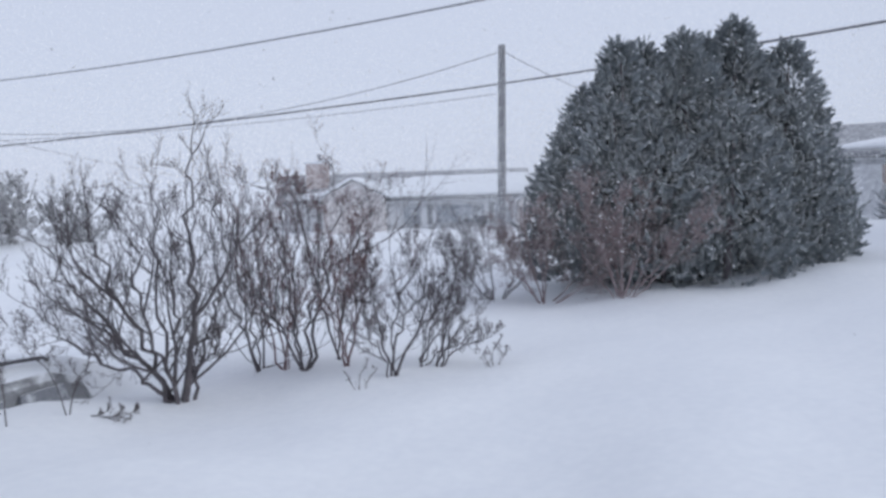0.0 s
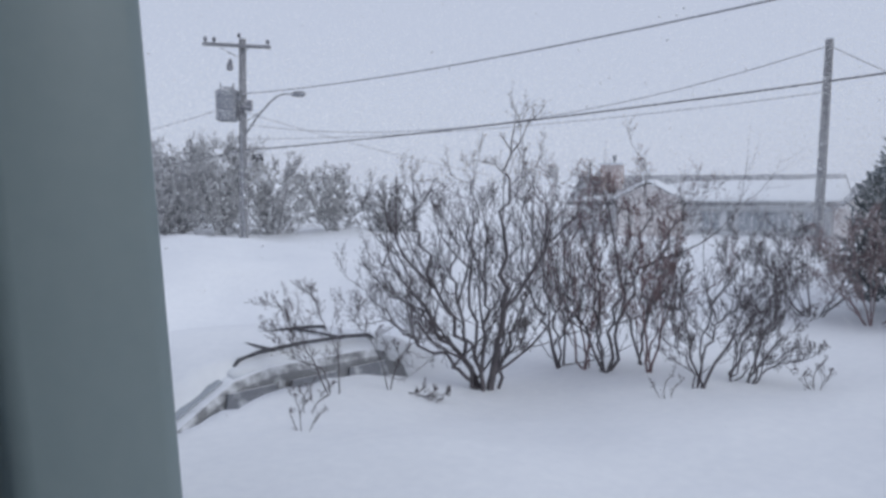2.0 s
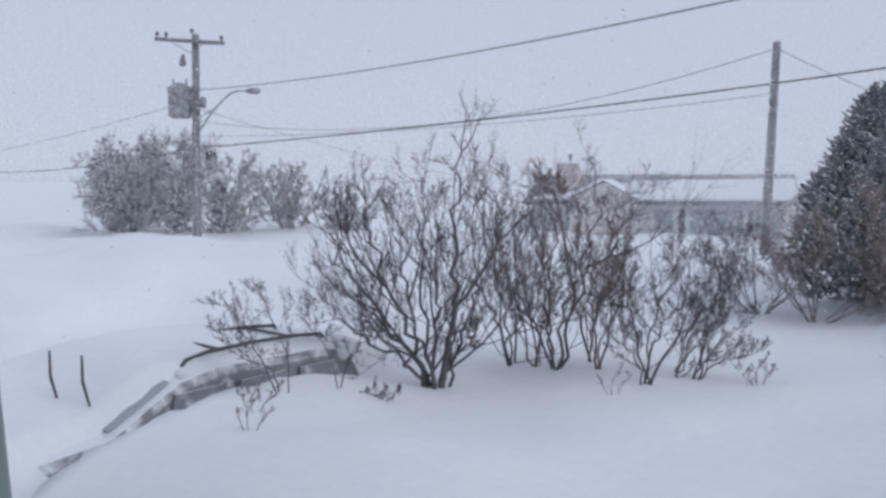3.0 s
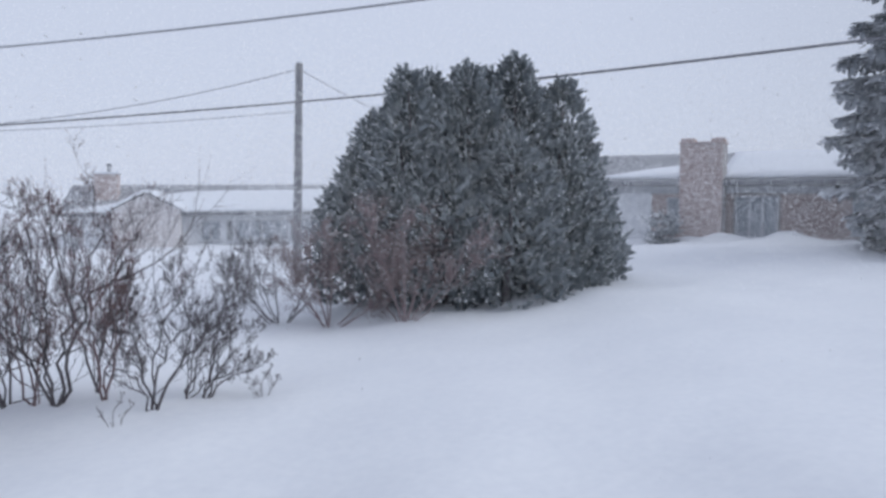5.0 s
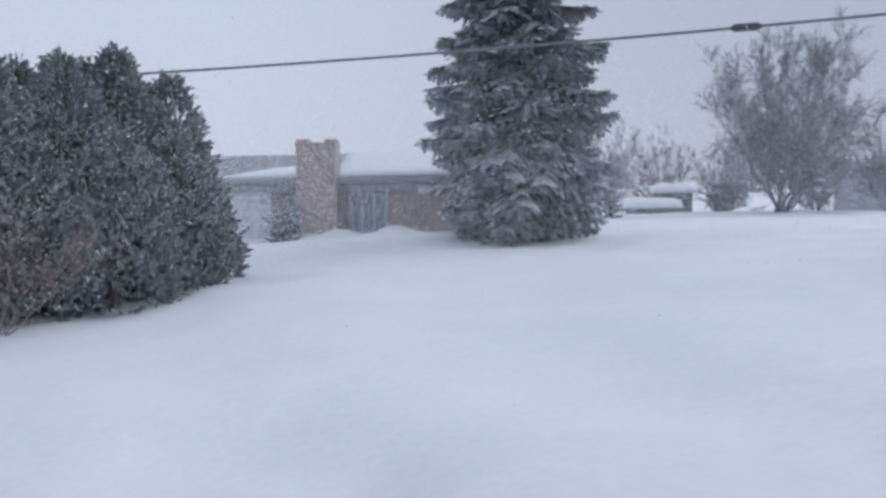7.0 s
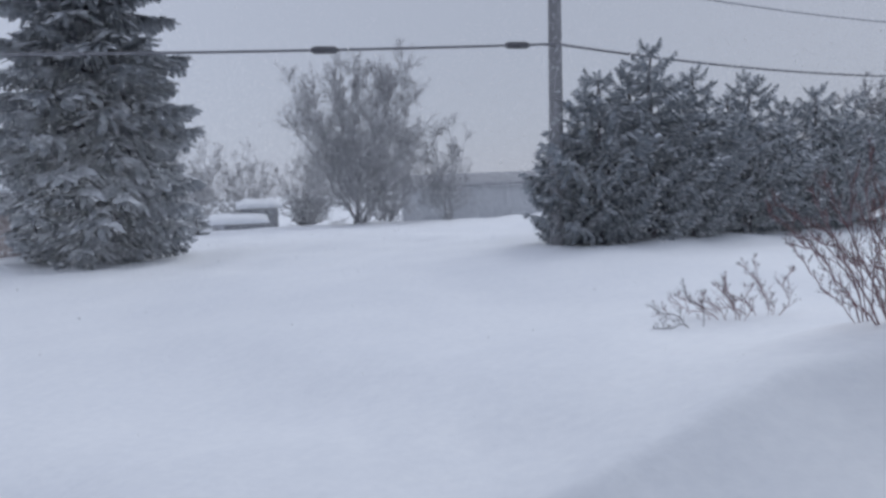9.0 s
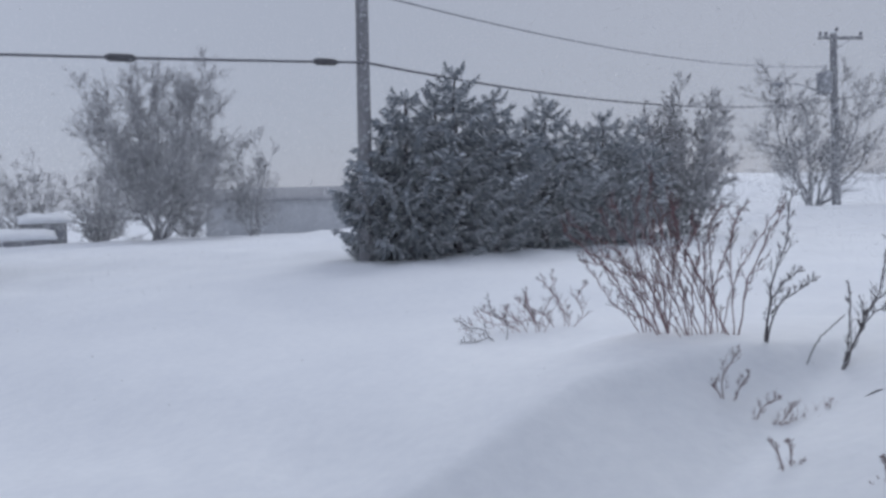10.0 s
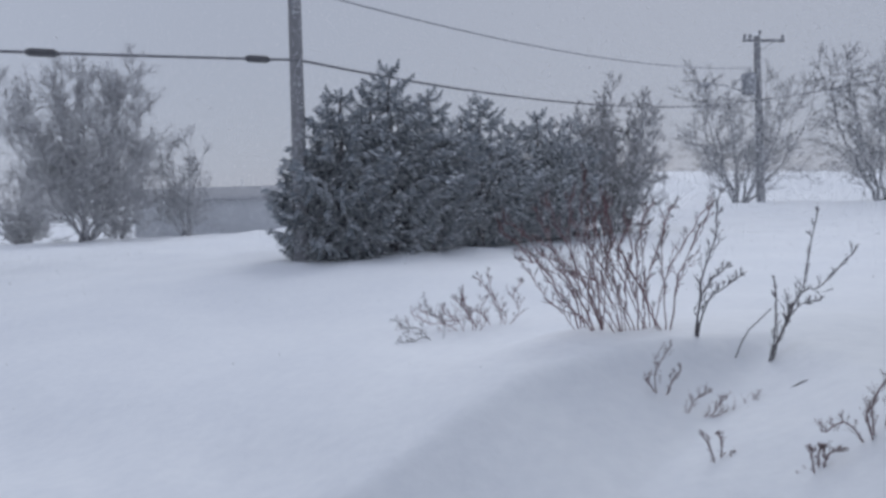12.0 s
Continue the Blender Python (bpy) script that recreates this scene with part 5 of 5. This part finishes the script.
def build_trees():
    far = "distant leafless tree paled in colour for haze"
    bare_tree(42.6, 22.9, 9.3, 9.6, 14, M_FAR_BARK, "large spreading leafless tree with many stems, paled for haze", 1, 0.085, 0.14, (0, 8, 9), boughs=20)
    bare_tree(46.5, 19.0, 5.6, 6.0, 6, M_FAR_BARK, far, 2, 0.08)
    bare_tree(41.2, -10.8, 6.4, 8.6, 9, M_MID_BARK, "vase-shaped leafless tree around the far pole", 3, 0.085, 0.08, (0, 7, 6), boughs=13)
    bare_tree(35.6, -15.1, 6.6, 8.2, 9, M_MID_BARK, "leafless multi-stemmed tree up the slope", 4, 0.085, 0.08, (0, 7, 6), boughs=13)
    bare_tree(27.6, -3.5, 4.6, 3.6, 9, M_MID_BARK, "narrow leafless tree closing the spruce row", 5, 0.06, 0.05, (0, 7, 6), boughs=13)
    bare_tree(27.0, -2.9, 3.6, 2.2, 6, M_MID_BARK, "narrow leafless tree closing the spruce row", 15, 0.07)
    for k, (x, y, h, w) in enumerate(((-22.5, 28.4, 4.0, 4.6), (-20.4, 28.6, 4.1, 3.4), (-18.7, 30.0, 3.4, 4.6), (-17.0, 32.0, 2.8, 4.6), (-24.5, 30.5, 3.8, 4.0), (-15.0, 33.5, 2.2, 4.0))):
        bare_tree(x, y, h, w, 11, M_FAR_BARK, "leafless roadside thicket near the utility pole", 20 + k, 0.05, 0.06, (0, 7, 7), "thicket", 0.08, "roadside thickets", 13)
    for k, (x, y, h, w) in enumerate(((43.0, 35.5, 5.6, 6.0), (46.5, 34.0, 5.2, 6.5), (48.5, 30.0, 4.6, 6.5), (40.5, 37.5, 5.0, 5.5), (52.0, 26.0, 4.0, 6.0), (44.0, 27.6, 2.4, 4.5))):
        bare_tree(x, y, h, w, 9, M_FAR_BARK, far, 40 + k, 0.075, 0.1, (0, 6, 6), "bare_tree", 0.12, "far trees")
    brush("brown_brush", 3.0, 13.9, 3.2, 1.9, 13, M_BRUSH, "dense reddish-brown leafless brush in front of the cedar", 61, 0.018, 2, (0, 6, 6))
    brush("brown_brush", 1.75, 14.6, 2.2, 1.7, 10, M_BRUSH, "dense reddish-brown leafless brush beside the cedar", 62, 0.018, 2, (0, 6, 6))
    brush("bare_brush", 0.9, 15.2, 2.2, 1.7, 10, M_BARK, "thin leafless brush at the foot of the pole", 63, 0.016, 2, (0, 5, 5))


build_trees()

# ---- driving snow ----


def build_flakes():
    """Flakes within the camera's sweep, each a small grain sized by distance to build haze."""
    rng = np.random.default_rng(77)

    def grains(count, near, far, size, name, label, sheets, spread, left=52):
        az = np.radians(rng.uniform(-122, left, count))
        r = near + (far - near) * rng.random(count) ** 0.9
        el = np.radians(rng.normal(0.5, spread, count))
        c = np.stack([-np.sin(az) * r + 0.3, np.cos(az) * r, 2.6 + np.tan(el) * r], 1)
        low = np.zeros(count)
        for k in range(0, count, 50000):
            q = ((LV[:, 0] - c[k:k + 50000, :1]) ** 2 + (LV[:, 1] - c[k:k + 50000, 1:2]) ** 2) / (0.12 * np.hypot(LV[:, 0], LV[:, 1]) + 0.4) ** 2
            w = 1.0 / (q + 0.35) ** 2
            low[k:k + 50000] = (w * LV[:, 2]).sum(1) / w.sum(1)
        keep = c[:, 2] > low + 0.2
        c, r = c[keep], r[keep]
        # Grains grow with distance, so each covers about the same from the camera
        s = (size * r * rng.uniform(0.6, 1.5, len(r)))[:, None]
        used = 1 + max(max(q) for q in sheets)
        corner = [rng.normal(0, 0.35, (len(r), 3)) + np.array(o) for o in ((1, 0.2, -0.7), (-1, -0.3, 0.0), (0.1, 0.9, 0.8), (0, -0.9, 0.6))[:used]]
        v = np.stack([c + q * s for q in corner], 1).reshape(-1, 3)
        n = np.arange(len(r))[:, None] * used
        f = np.concatenate([n + np.array(q) for q in sheets], 0)
        me = bpy.data.meshes.new(name)
        me.vertices.add(len(v))
        me.vertices.foreach_set("co", v.ravel())
        me.loops.add(f.size)
        me.loops.foreach_set("vertex_index", f.ravel())
        me.polygons.add(len(f))
        me.polygons.foreach_set("loop_start", np.arange(len(f)) * 3)
        me.update(calc_edges=True)
        me.materials.append(M_FLAKE)
        return tagged(new(name, me), label, "snow", kind="stuff")

    grains(720000, 12.0, 52.0, 0.00046, "driving_snow", "fine white driven snow, grains sized by distance from the camera", ((0, 2, 1),), 6.0)
    grains(330000, 10.0, 24.0, 0.00046, "driving_snow", "extra snow grains over the open yard, added to haze the hedge", ((0, 2, 1),), 6.0, 0)
    grains(1500, 3.0, 14.0, 0.0011, "falling_snow", "large white snowflakes falling over the yard", ((0, 1, 2), (0, 2, 3), (0, 3, 1), (1, 3, 2)), 8.0)


build_flakes()
